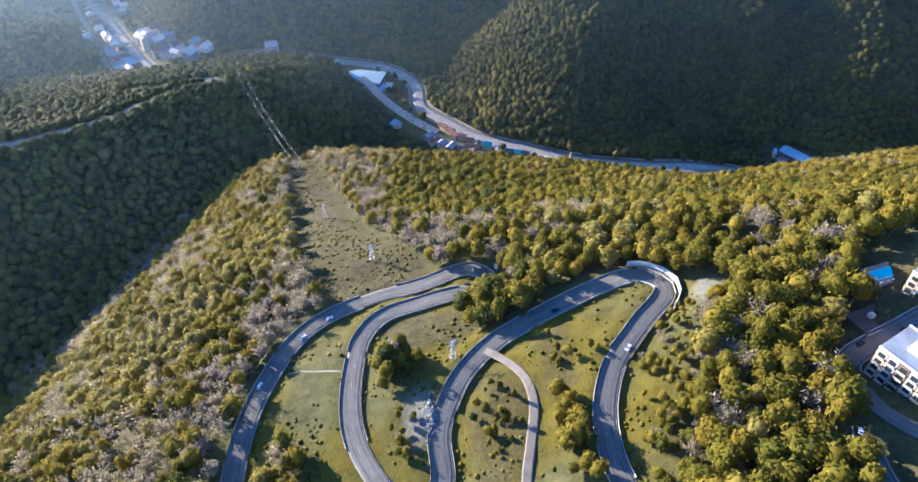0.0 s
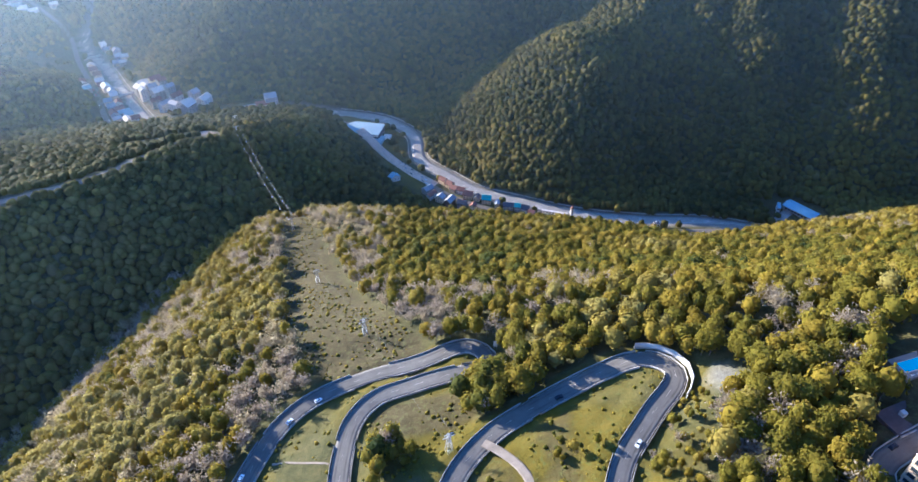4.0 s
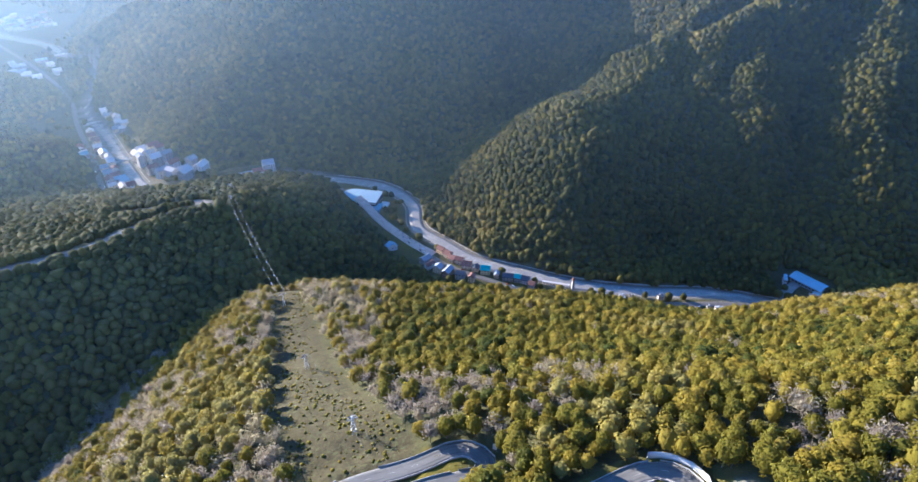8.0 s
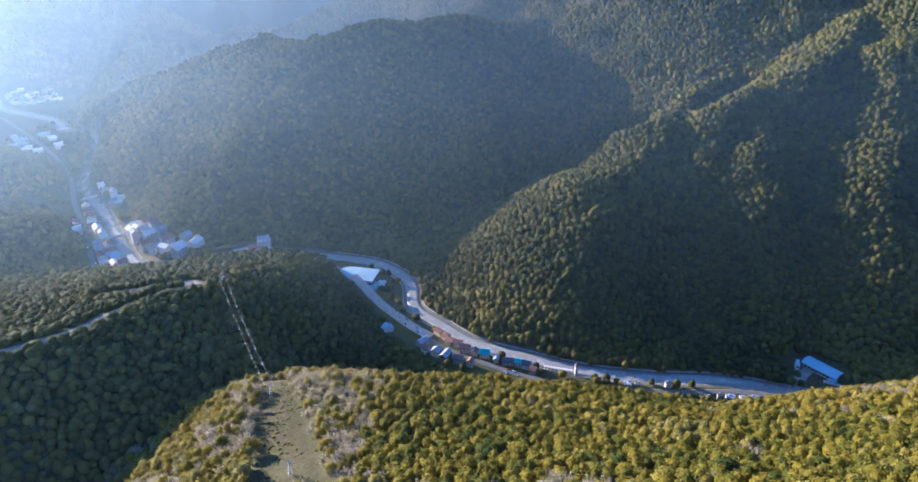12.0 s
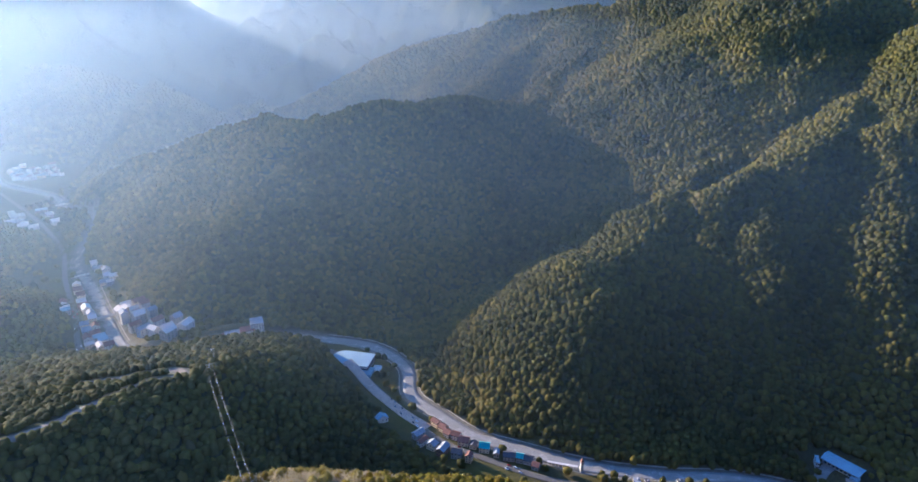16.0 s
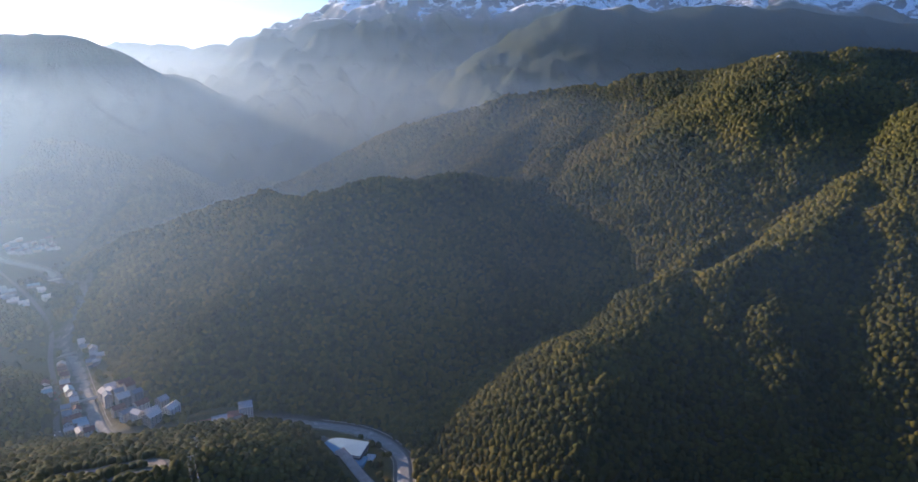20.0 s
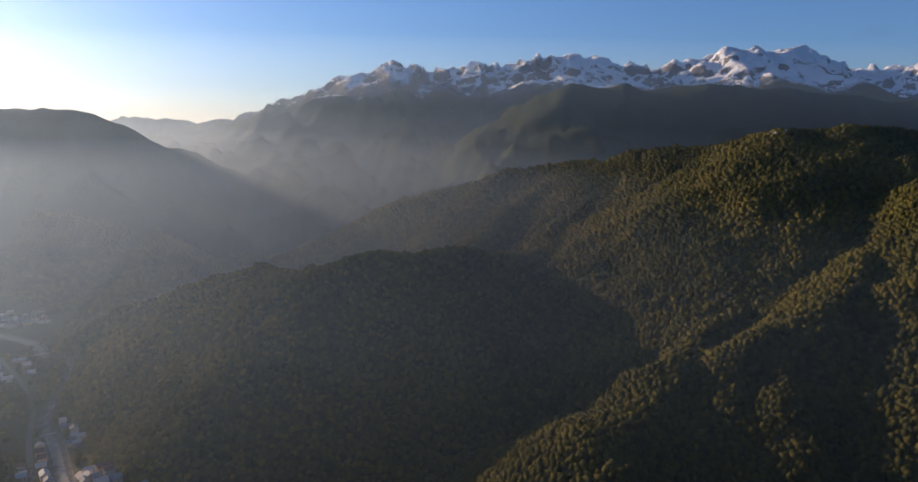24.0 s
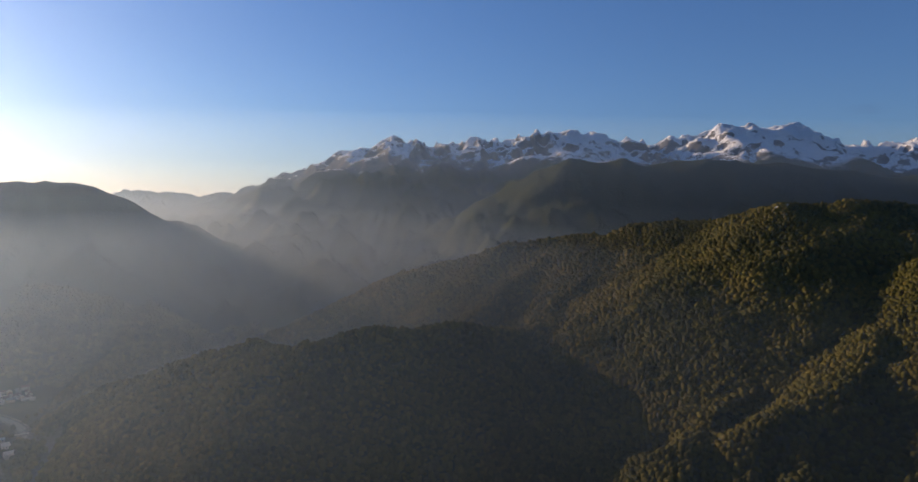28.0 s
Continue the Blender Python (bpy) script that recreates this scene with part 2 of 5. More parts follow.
# The lie of the land: ridges fall away from their crest lines to a valley floor.
def lattice(x, y, seed):
    xi, yi = np.floor(x).astype(np.int64), np.floor(y).astype(np.int64)
    fx, fy = x - xi, y - yi
    fx, fy = fx * fx * (3 - 2 * fx), fy * fy * (3 - 2 * fy)

    def h(a, b):
        n = (a * 374761393 + b * 668265263 + seed * 974711) & 0x7FFFFFFF
        n = ((n ^ (n >> 13)) * 1274126177) & 0x7FFFFFFF
        return ((n ^ (n >> 16)) & 0xFFFF) / 32767.5 - 1

    a = h(xi, yi) * (1 - fx) + h(xi + 1, yi) * fx
    b = h(xi, yi + 1) * (1 - fx) + h(xi + 1, yi + 1) * fx
    return a * (1 - fy) + b * fy


def rough(x, y, size, octaves, seed):
    total = 0
    for k in range(octaves):
        total = total + lattice(x / size * 2 ** k + 17.3 * k, y / size * 2 ** k - 9.1 * k, seed + k) * 0.5 ** k
    return total


def ridge_height(line, left, right, round_off, x, y, gully):
    """The slopes below a crest line: left and right of its way they may fall unlike."""
    best = np.full(x.shape, -1e9)
    soft_left, soft_right = round_off if isinstance(round_off, tuple) else (round_off, round_off)
    for (ax, ay, az), (bx, by, bz) in zip(line, line[1:]):
        dx, dy = bx - ax, by - ay
        run = math.hypot(dx, dy)
        u = np.clip(((x - ax) * dx + (y - ay) * dy) / (run * run), 0, 1)
        ex, ey = x - ax - u * dx, y - ay - u * dy
        d = np.sqrt(ex * ex + ey * ey + 1e-6)
        side = (ex * dy - ey * dx) / (run * d) * 0.5 + 0.5
        side = side * side * (3 - 2 * side)
        soft = soft_left + (soft_right - soft_left) * side
        fall = (left + (right - left) * side) * (np.sqrt(d * d + soft * soft) - soft)
        best = np.maximum(best, az + u * (bz - az) - fall * gully)
    return best


# crest lines with the slope on the left and on the right of their way, and the roundness of the crest
RIDGES = [
    ([(-800, 250, 240), (-560, 440, 178), (-424, 570, 143), (-379, 613, 135), (-330, 720, 110), (-285, 773, 96), (-244, 885, 50), (-175, 905, 12), (-140, 915, -6)], 0.33, 0.56, 12),
    # the spur across the river bend, with its broad nose
    ([(21, 825, -17), (74, 835, 10), (129, 865, 34), (179, 905, 73), (214, 960, 113), (222, 1010, 139), (278, 1060, 148), (343, 1125, 176)], 0.76, 0.8, (75, 8)),
    ([(343, 1125, 176), (367, 1175, 195), (434, 1240, 216), (546, 1330, 238), (662, 1440, 280), (775, 1540, 330), (880, 1650, 410), (962, 1760, 500)], 1.5, 0.8, (30, 8)),
    # its neighbours towards the station
    ([(411, 790, 20), (455, 925, 82), (473, 1000, 136), (485, 1075, 182), (501, 1165, 236), (594, 1190, 267)], 0.85, 0.85, (40, 8)),
    ([(594, 1190, 267), (699, 1290, 311), (827, 1400, 364), (925, 1500, 410), (1000, 1650, 500)], 0.8, 0.8, (50, 8)),
    ([(501, 1165, 236), (438, 1140, 205), (412, 1095, 170), (400, 1040, 120)], 0.8, 0.75, (8, 40)),
    ([(600, 900, 95), (629, 960, 148), (647, 1020, 195), (685, 1120, 256), (762, 1200, 314)], 0.85, 0.85, (40, 8)),
    ([(762, 1200, 314), (860, 1300, 375), (960, 1500, 460)], 0.8, 0.75, (50, 8)),
    ([(800, 1000, 150), (860, 1100, 250), (960, 1250, 350), (1080, 1450, 450)], 0.7, 0.7, (40, 8)),
    # the long dark spur: crest, the nose above the town, ribs towards the river
    ([(-1000, 1760, 0), (-820, 1660, 90), (-660, 1590, 161), (-530, 1555, 205), (-416, 1535, 243), (-350, 1500, 244), (-225, 1500, 267), (-165, 1525, 277), (-104, 1540, 281), (23, 1610, 277), (92, 1660, 268), (167, 1720, 252)], 0.6, 0.68, 8),
    ([(-425, 1045, -16), (-430, 1085, 14), (-435, 1150, 56), (-404, 1240, 103), (-374, 1290, 130), (-321, 1360, 175), (-262, 1420, 211), (-197, 1470, 240)], 0.55, 0.85, 8),
    ([(-416, 1535, 243), (-496, 1470, 180), (-569, 1380, 96), (-612, 1295, 30), (-622, 1245, -12)], 0.72, 0.62, 7),
    ([(-330, 1512, 236), (-400, 1430, 178), (-470, 1330, 112), (-520, 1230, 48), (-545, 1150, -6)], 0.75, 0.62, 7),
    ([(-530, 1555, 205), (-610, 1500, 140), (-660, 1430, 66), (-682, 1372, 4)], 0.72, 0.62, 7),
    ([(-660, 1590, 161), (-718, 1520, 97), (-738, 1468, 45), (-742, 1430, 4)], 0.72, 0.62, 7),
    ([(167, 1720, 252), (255, 1745, 274), (405, 1785, 295), (464, 1800, 334), (609, 1830, 421), (740, 1850, 475), (806, 1860, 537)], 0.5, 0.53, 8),
    ([(479, 2170, 470), (360, 1980, 362), (250, 1830, 290)], 0.8, 0.5, 8),
    ([(324, 2250, 440), (180, 2080, 345), (80, 1900, 268)], 0.8, 0.5, 8),
    ([(143, 2300, 403), (0, 2130, 300), (-120, 1950, 190)], 0.8, 0.5, 8),
    ([(-163, 2350, 306), (-300, 2150, 190), (-380, 1980, 80)], 0.8, 0.5, 8),
    ([(640, 2060, 498), (560, 1930, 420), (500, 1830, 350)], 0.8, 0.6, 8),
    ([(-558, 2150, 137), (-163, 2350, 310), (143, 2300, 407), (324, 2250, 444), (479, 2170, 474), (616, 2080, 499), (727, 1980, 516), (805, 1820, 555), (964, 1820, 565), (1155, 1850, 569), (2200, 1950, 640), (3200, 2000, 700)], 0.5, 0.56, 12),
    ([(-606, 3200, 210), (-444, 3200, 302), (-283, 3200, 373), (-42, 3200, 424), (196, 3200, 597), (379, 3200, 720), (510, 3200, 786), (831, 3200, 756), (1096, 3200, 779), (1442, 3200, 755), (1764, 3200, 730), (2300, 3250, 740), (3300, 3300, 800)], 0.55, 0.6, 10),
    ([(510, 3200, 786), (330, 2820, 500), (250, 2500, 330)], 0.6, 0.5, 8),
    ([(-3500, 2900, 760), (-2400, 2950, 640), (-1964, 3000, 614), (-1668, 3000, 625), (-1519, 3000, 579), (-1345, 3000, 500), (-1194, 3000, 448), (-968, 3000, 369), (-767, 3000, 298), (-578, 3000, 226), (-300, 3000, 70)], 0.5, 0.74, 8),
    ([(-1684, 3000, 620), (-1400, 2650, 365), (-1175, 2400, 120), (-1200, 2180, -20)], 0.55, 0.7, 10),
    ([(-1250, 2950, 440), (-1080, 2600, 215), (-984, 2100, 85), (-1060, 1870, -20)], 0.5, 0.7, 10),
    ([(-900, 3000, 340), (-820, 2700, 190), (-780, 2400, 60), (-800, 2200, -20)], 0.5, 0.7, 10),
    ([(-2000, 2950, 614), (-1850, 2550, 330), (-1700, 2380, 130), (-1640, 2250, 0)], 0.5, 0.5, 12),
    ([(-1500, 700, 330), (-1000, 930, 130), (-780, 1010, 62), (-700, 1040, 40), (-640, 1020, -5)], 0.4, 0.45, 14),
    ([(-1900, 1200, 380), (-1200, 1300, 130), (-950, 1350, 50), (-840, 1340, -10)], 0.5, 0.5, 14),
    ([(-3800, 4500, 640), (-2900, 4450, 600), (-2227, 4350, 592), (-1749, 4300, 598), (-1602, 4300, 598), (-1401, 4300, 602), (-1162, 4300, 708), (-943, 4300, 760), (-743, 4300, 879), (-616, 4300, 860), (-399, 4300, 994), (-271, 4300, 961), (-144, 4300, 952), (-34, 4300, 915), (92, 4300, 986), (255, 4300, 978), (400, 4300, 1010), (509, 4300, 994), (671, 4300, 1036), (835, 4300, 989), (982, 4300, 956), (1236, 4300, 947), (1415, 4300, 1004), (1506, 4300, 988), (1628, 4300, 1088), (1845, 4300, 1066), (2061, 4300, 1066), (2229, 4300, 1002), (2463, 4300, 1014), (2642, 4300, 1035), (2814, 4300, 1057), (3600, 4350, 1080)], 0.6, 0.5, 6),
]


def valley_floor(y):
    return np.clip(-8 - 0.02 * (y - 1000), -60, -1)


def smooth_max(a, b, k):
    h = np.clip(0.5 + 0.5 * (a - b) / k, 0, 1)
    return b + (a - b) * h + k * h * (1 - h)


def near_hill(x, y):
    begin = 290 - 0.3 * np.maximum(x, 0)
    lower = np.maximum(y - begin, 0)
    lower = np.where(lower < 60, lower * lower / 120, lower - 30)
    drop = np.clip(0.42 + 0.00095 * x, 0.24, 0.66) * (lower + 45 * (1 - np.exp(-lower / 60)))
    west = np.maximum(-90 - x, 0)
    west = np.where(west < 210, 0.0014 * west * west, 0.0014 * 210 * 210 + 0.588 * (west - 210))
    brink = np.maximum(y - 565, 0)
    brink = np.where(brink < 40, brink * brink / 80, brink - 20)
    across = np.where(x > 0, 0.3, 0.22) * np.clip(x, -400, 500)
    along = np.where(y > 200, 0.19, 0.06) * (np.minimum(y, begin) - 200)
    return 254 + across - along - drop - west - 0.75 * brink


def land(x, y):
    far = np.clip((y - 800) / 1500, 0, 1)
    wx = x + rough(x, y, 300, 3, 5) * (5 + 14 * far)
    wy = y + rough(x, y, 300, 3, 11) * (5 + 14 * far) * np.clip((5200 - y) / 1500, 0.3, 1)
    floor = valley_floor(y)
    z = floor + 0 * x
    for line, left, right, round_off in RIDGES:
        top = max(p[2] for p in line) + 60
        lo = [min(p[k] for p in line) - top / min(left, right) for k in (0, 1)]
        hi = [max(p[k] for p in line) + top / min(left, right) for k in (0, 1)]
        mask = (x > lo[0]) & (x < hi[0]) & (y > lo[1]) & (y < hi[1])
        if not mask.any():
            continue
        gully = 1 + (0.035 + 0.11 * np.clip((y[mask] - 2000) / 1000, 0, 1)) * rough(wx[mask], wy[mask], 120, 3, 23)
        slope = ridge_height(line, left, right, round_off, wx[mask], wy[mask], gully)
        z[mask] = smooth_max(slope, z[mask], 7)
    # ribs and gullies of the wooded slopes
    slopes = np.clip((y - 850) / 200, 0, 1) * np.clip((z - floor - 25) / 60, 0, 1)
    broad = 1 + np.clip((y - 1800) / 900, 0, 1.6)
    for k, (s, a) in enumerate(((110, 17.0), (50, 8.0), (24, 3.0))):
        z = z + slopes * (0.45 - np.abs(lattice(wx / (s * broad) + 5.7 * k, wy / (s * broad), 151 + k))) * a * broad
    high = np.clip((y - 3900) / 300, 0, 1)
    crags = sum((1 - np.abs(lattice(x / s + 3.1 * k, y / s - 1.7 * k, 93 + k)) * 1.6) * a for k, (s, a) in enumerate(((330, 22), (170, 26), (85, 30), (42, 24))))
    z = z + high * (crags - 52) * np.clip(z / 800, 0, 1.2)
    hill = near_hill(x, y) + rough(x, y, 60, 4, 31) * 2.2
    return smooth_max(hill, z, 14)


# ---- meshes ----
def mesh_object(name, verts, faces, material, parent=None, smooth=False, **floats):
    """Links arrays of corners and of triangles or quads as one mesh object."""
    verts, faces = np.asarray(verts, dtype=np.float32), np.asarray(faces, dtype=np.int32)
    me = bpy.data.meshes.new(name)
    me.vertices.add(len(verts))
    me.vertices.foreach_set("co", verts.ravel())
    me.loops.add(faces.size)
    me.loops.foreach_set("vertex_index", faces.ravel())
    me.polygons.add(len(faces))
    me.polygons.foreach_set("loop_start", np.arange(len(faces), dtype=np.int32) * faces.shape[1])
    if smooth:
        me.polygons.foreach_set("use_smooth", np.ones(len(faces), dtype=bool))
    for key, values in floats.items():
        me.attributes.new(key, "FLOAT", "POINT").data.foreach_set("value", np.asarray(values, dtype=np.float32))
    me.update(calc_edges=True)
    me.materials.append(material)
    ob = new(name, me)
    ob.parent = parent
    return ob


def glide(points, step):
    """A smooth line through points, as an array of places about step metres apart."""
    p = np.array(points, dtype=float)
    p = np.vstack([2 * p[0] - p[1], p, 2 * p[-1] - p[-2]])
    out = []
    for a, b, c, d in zip(p, p[1:], p[2:], p[3:]):
        n = max(2, int(np.linalg.norm(c - b) / step))
        u = (np.arange(n) / n)[:, None]
        out.append(0.5 * (2 * b + (c - a) * u + (2 * a - 5 * b + 4 * c - d) * u * u + (3 * b - a - 3 * c + d) * u ** 3))
    return np.vstack(out + [p[-2:-1]])


def easy_height(line, width=9):
    """Heights along a line on the land, evened out as a road is."""
    z = land(line[:, 0], line[:, 1])
    pad = np.concatenate([np.full(width, z[0]), z, np.full(width, z[-1])])
    return np.convolve(pad, np.ones(2 * width + 1) / (2 * width + 1), "valid")


def spacing(line):
    way = np.gradient(line, axis=0)
    way /= np.linalg.norm(way, axis=1, keepdims=True)
    return np.stack([way[:, 1], -way[:, 0]], axis=1)


# plan lines of roads and water
ROADS = {
    "hairpin_road": ([(-96, 80), (-102, 120), (-105, 151), (-106, 175), (-103, 204), (-93, 237), (-77, 255), (-50, 267), (-22, 273), (-1, 280), (9, 280), (17, 273), (15, 264), (4, 261), (-22, 255), (-42, 248), (-53, 232), (-55, 208), (-53, 181), (-47, 160), (-37, 143), (-25, 128), (-14, 125), (-7, 139), (-9, 160), (-6, 175), (2, 194), (17, 211), (38, 224), (64, 236), (85, 243), (97, 242), (105, 234), (102, 224), (91, 211), (83, 201), (72, 186), (65, 168), (62, 152), (62, 137), (64, 126), (70, 100), (80, 60)], 9.5),
    "hotel_road": ([(150, 95), (148, 118), (151, 132), (156, 138), (157, 146), (156, 155), (158, 164), (167, 170), (185, 178), (215, 190)], 8.5),
    "hotel_loop": ([(157, 150), (159, 140), (165, 131), (176, 120), (192, 102)], 7.5),
}
TRACK = [(13, 206), (22, 199), (31, 187), (34, 170), (31, 150), (28, 133), (26, 105)]
SPUR_TRACK = [(-520, 480), (-439, 564), (-418, 585), (-385, 628), (-372, 680), (-350, 738), (-318, 772), (-335, 790), (-390, 775), (-430, 762)]
RIVER_LINE = [(-1700, 2500), (-1500, 2200), (-1335, 1951), (-1106, 1820), (-948, 1646), (-830, 1540), (-779, 1358), (-682, 1227), (-594, 1106), (-499, 995), (-400, 1000), (-286, 1049), (-207, 1042), (-128, 1020), (-72, 962), (-58, 888), (-20, 845), (25, 800), (76, 776), (165, 742), (250, 728), (340, 722), (440, 690), (600, 640), (900, 560)]
VALLEY_ROAD = [(-1250, 1830), (-1010, 1600), (-850, 1420), (-745, 1250), (-655, 1120), (-560, 980), (-430, 955), (-300, 1010), (-200, 1005), (-150, 960), (-112, 905), (-70, 850), (-20, 790), (40, 752), (130, 712), (250, 700), (360, 698), (480, 660), (700, 590)]

road_lines = {name: glide(points, 4.0) for name, (points, width) in ROADS.items()}
track_line, spur_line = glide(TRACK, 4.0), glide(SPUR_TRACK, 6.0)
river_line, valley_line = glide(RIVER_LINE, 10.0), glide(VALLEY_ROAD, 8.0)


def distance(line, x, y):
    best = np.full(x.shape, 1e9)
    for px, py in line[:, :2]:
        np.minimum(best, (x - px) ** 2 + (y - py) ** 2, out=best)
    return np.sqrt(best)


CUT = [(-178, 600), (-158, 543), (-133, 472), (-110, 403), (-78, 330), (-50, 280)]
CUT_WIDTH = [(600, 12), (543, 13), (472, 18), (403, 22), (330, 28), (280, 30)]
cut_line = glide(CUT, 6.0)


def cut_share(x, y):
    """1 on the bare strip cut through the woods, 0 off it."""
    d = distance(cut_line, x, y)
    half = np.interp(y, [w[0] for w in CUT_WIDTH[::-1]], [w[1] for w in CUT_WIDTH[::-1]])
    return np.clip((half + 4 - d) / 6 + 0.4 * rough(x, y, 14, 3, 71), 0, 1) * (y < 615) * (y > 262)


MEADOW = [(-100, 60), (-107, 175), (-104, 204), (-94, 239), (-78, 257), (-50, 270), (-22, 277), (-1, 284), (16, 280), (20, 262), (4, 240), (14, 216), (36, 230), (64, 241), (90, 249), (110, 241), (120, 233), (115, 212), (108, 192), (103, 168), (94, 150), (88, 120), (92, 70)]


def within(outline, x, y):
    """Which places lie inside an outline."""
    inside = np.zeros(x.shape, dtype=bool)
    for (ax, ay), (bx, by) in zip(outline, outline[1:] + outline[:1]):
        cross = (ay > y) != (by > y)
        inside ^= cross & (x < (bx - ax) * (y - ay) / (by - ay + 1e-9) + ax)
    return inside


def open_share(x, y):
    """Meadow between the bends of the road."""
    d = distance(road_lines["hairpin_road"][::3], x, y)
    return np.where(within(MEADOW, x, y), 1.0, np.clip((10 - d) / 3, 0, 1))


# ---- ground ----
def reach(first, step, growth, end):
    out, at = [], first
    while abs(at) < end:
        at += step
        out.append(at)
        step *= growth
    return out


xs = np.array(sorted(reach(-345, -5, 1.05, 600) + list(np.arange(-615, -3000, -19)) + reach(-3000, -30, 1.15, 5200) + list(np.arange(-345, 361, 4.4)) + reach(361, 5, 1.05, 620) + list(np.arange(640, 3000, 19)) + reach(3000, 30, 1.15, 5200)))
ys = np.concatenate([np.arange(-900, 80, 35), np.arange(80, 620, 4.4), np.arange(620, 1150, 8), np.arange(1150, 2200, 13), np.arange(2200, 4000, 24), np.arange(4000, 4500, 13), np.arange(4500, 4920, 30)])
gx, gy = np.meshgrid(xs, ys)
gz = land(gx, gy)


def level_along(line, heights, flat, blend, mask):
    px, py, pz = gx[mask], gy[mask], gz[mask]
    best, want = np.full(px.shape, 1e9), np.zeros(px.shape)
    for (x, y), z in zip(line, heights):
        d = (px - x) ** 2 + (py - y) ** 2
        near = d < best
        best, want = np.where(near, d, best), np.where(near, z, want)
    d = np.sqrt(best)
    share = np.clip((blend - d) / (blend - flat), 0, 1)
    share = share * share * (3 - 2 * share)
    gz[mask] = pz + (want - 0.35 - pz) * share


near = (gx > -250) & (gx < 260) & (gy > 40) & (gy < 320)
road_heights = {name: easy_height(line, 7) for name, line in road_lines.items()}
track_height = easy_height(track_line, 4)
level_along(track_line, track_height, 4, 9, near)
for name, line in road_lines.items():
    level_along(line, road_heights[name], 8.5, 15, near)
spur_height = easy_height(spur_line, 6)
level_along(spur_line, spur_height, 8, 22, (gx > -600) & (gx < -250) & (gy > 440) & (gy < 850))
valley = (gx > -1800) & (gx < 1000) & (gy > 500) & (gy < 2600)
river_height, valley_height = valley_floor(river_line[:, 1]) - 2.5, valley_floor(valley_line[:, 1]) + 0.6
level_along(river_line, river_height, 10, 20, valley)
gz[valley] = np.where(distance(river_line, gx[valley], gy[valley]) < 7, gz[valley] - 1.5, gz[valley])
level_along(valley_line, valley_height, 9, 30, valley)

grass = open_share(gx, gy) * np.clip(0.75 + 0.8 * rough(gx, gy, 26, 3, 41), 0, 1)
soil = cut_share(gx, gy)
patch = np.clip((11 - np.hypot((gx - 123) * 1.3, gy - 222)) / 4, 0, 1)
heap = np.clip((12 - np.hypot((gx + 19) * 1.5, (gy - 172) * 0.55)) / 5, 0, 1)
dirt = np.clip((1.3 - np.hypot((gx + 12) / 30, (gy - 232) / 13)) * 3 + rough(gx, gy, 12, 3, 77), 0, 1) * 0.9
dirt = np.maximum(dirt, 0.75 * np.clip((1.2 - np.hypot((gx - 18) / 13, (gy - 160) / 32)) * 3 + 1.4 * rough(gx, gy, 9, 3, 78), 0, 1))
dirt = np.maximum(dirt, 0.7 * np.clip((1.1 - np.hypot((gx - 46) / 9, (gy - 196) / 22)) * 3 + 1.4 * rough(gx, gy, 9, 3, 76), 0, 1))
soil = np.maximum(soil, dirt * (distance(road_lines["hairpin_road"][::2], gx, gy) > 7) * (gy < 255))
yard = np.clip((30 - np.hypot((gx - 170) * 0.9, (gy - 192) * 0.75)) / 6 + 0.8 * rough(gx, gy, 18, 3, 79), 0, 1)
soil = np.maximum(soil, 0.9 * yard * (gx > 148))
floor_share = np.clip((10 - (gz - valley_floor(gy))) / 6, 0, 1) * (gy > 650) * (gy < 2700)
gravel = np.maximum(patch * 0.6, heap * 0.55)
gravel = np.maximum(gravel, floor_share * np.clip((17 - distance(river_line, gx, gy)) / 7, 0, 0.9))
gravel = np.maximum(gravel, np.clip((7 - distance(spur_line, gx, gy)) / 3, 0, 1))
soil = np.maximum(soil, np.clip((58 - np.hypot(gx - 458, gy - 742)) / 14 + 0.5 * rough(gx, gy, 25, 3, 87), 0, 0.9))
soil = np.maximum(soil, floor_share * np.clip(0.15 + rough(gx, gy, 70, 3, 83), 0, 0.6))
grass = np.maximum(grass, floor_share * np.clip(0.3 + rough(gx, gy, 60, 3, 85), 0, 0.7))

rows, columns = gx.shape
corner = np.arange(rows * columns).reshape(rows, columns)
quads = np.stack([corner[:-1, :-1], corner[:-1, 1:], corner[1:, 1:], corner[1:, :-1]], axis=-1).reshape(-1, 4)
ground = mesh_object("ground", np.stack([gx, gy, gz], axis=-1).reshape(-1, 3), quads, GROUND, smooth=True, grass=grass.ravel(), soil=soil.ravel(), gravel=gravel.ravel())
tagged(ground, "wooded mountain slopes with meadows, a river valley and snowy peaks", "ground", kind="structure")


def height_at(x, y):
    """The height of the finished ground."""
    x, y = np.asarray(x, dtype=float), np.asarray(y, dtype=float)
    i = np.clip(np.searchsorted(xs, x) - 1, 0, columns - 2)
    j = np.clip(np.searchsorted(ys, y) - 1, 0, rows - 2)
    u, v = (x - xs[i]) / (xs[i + 1] - xs[i]), (y - ys[j]) / (ys[j + 1] - ys[j])
    return (gz[j, i] * (1 - u) + gz[j, i + 1] * u) * (1 - v) + (gz[j + 1, i] * (1 - u) + gz[j + 1, i + 1] * u) * v


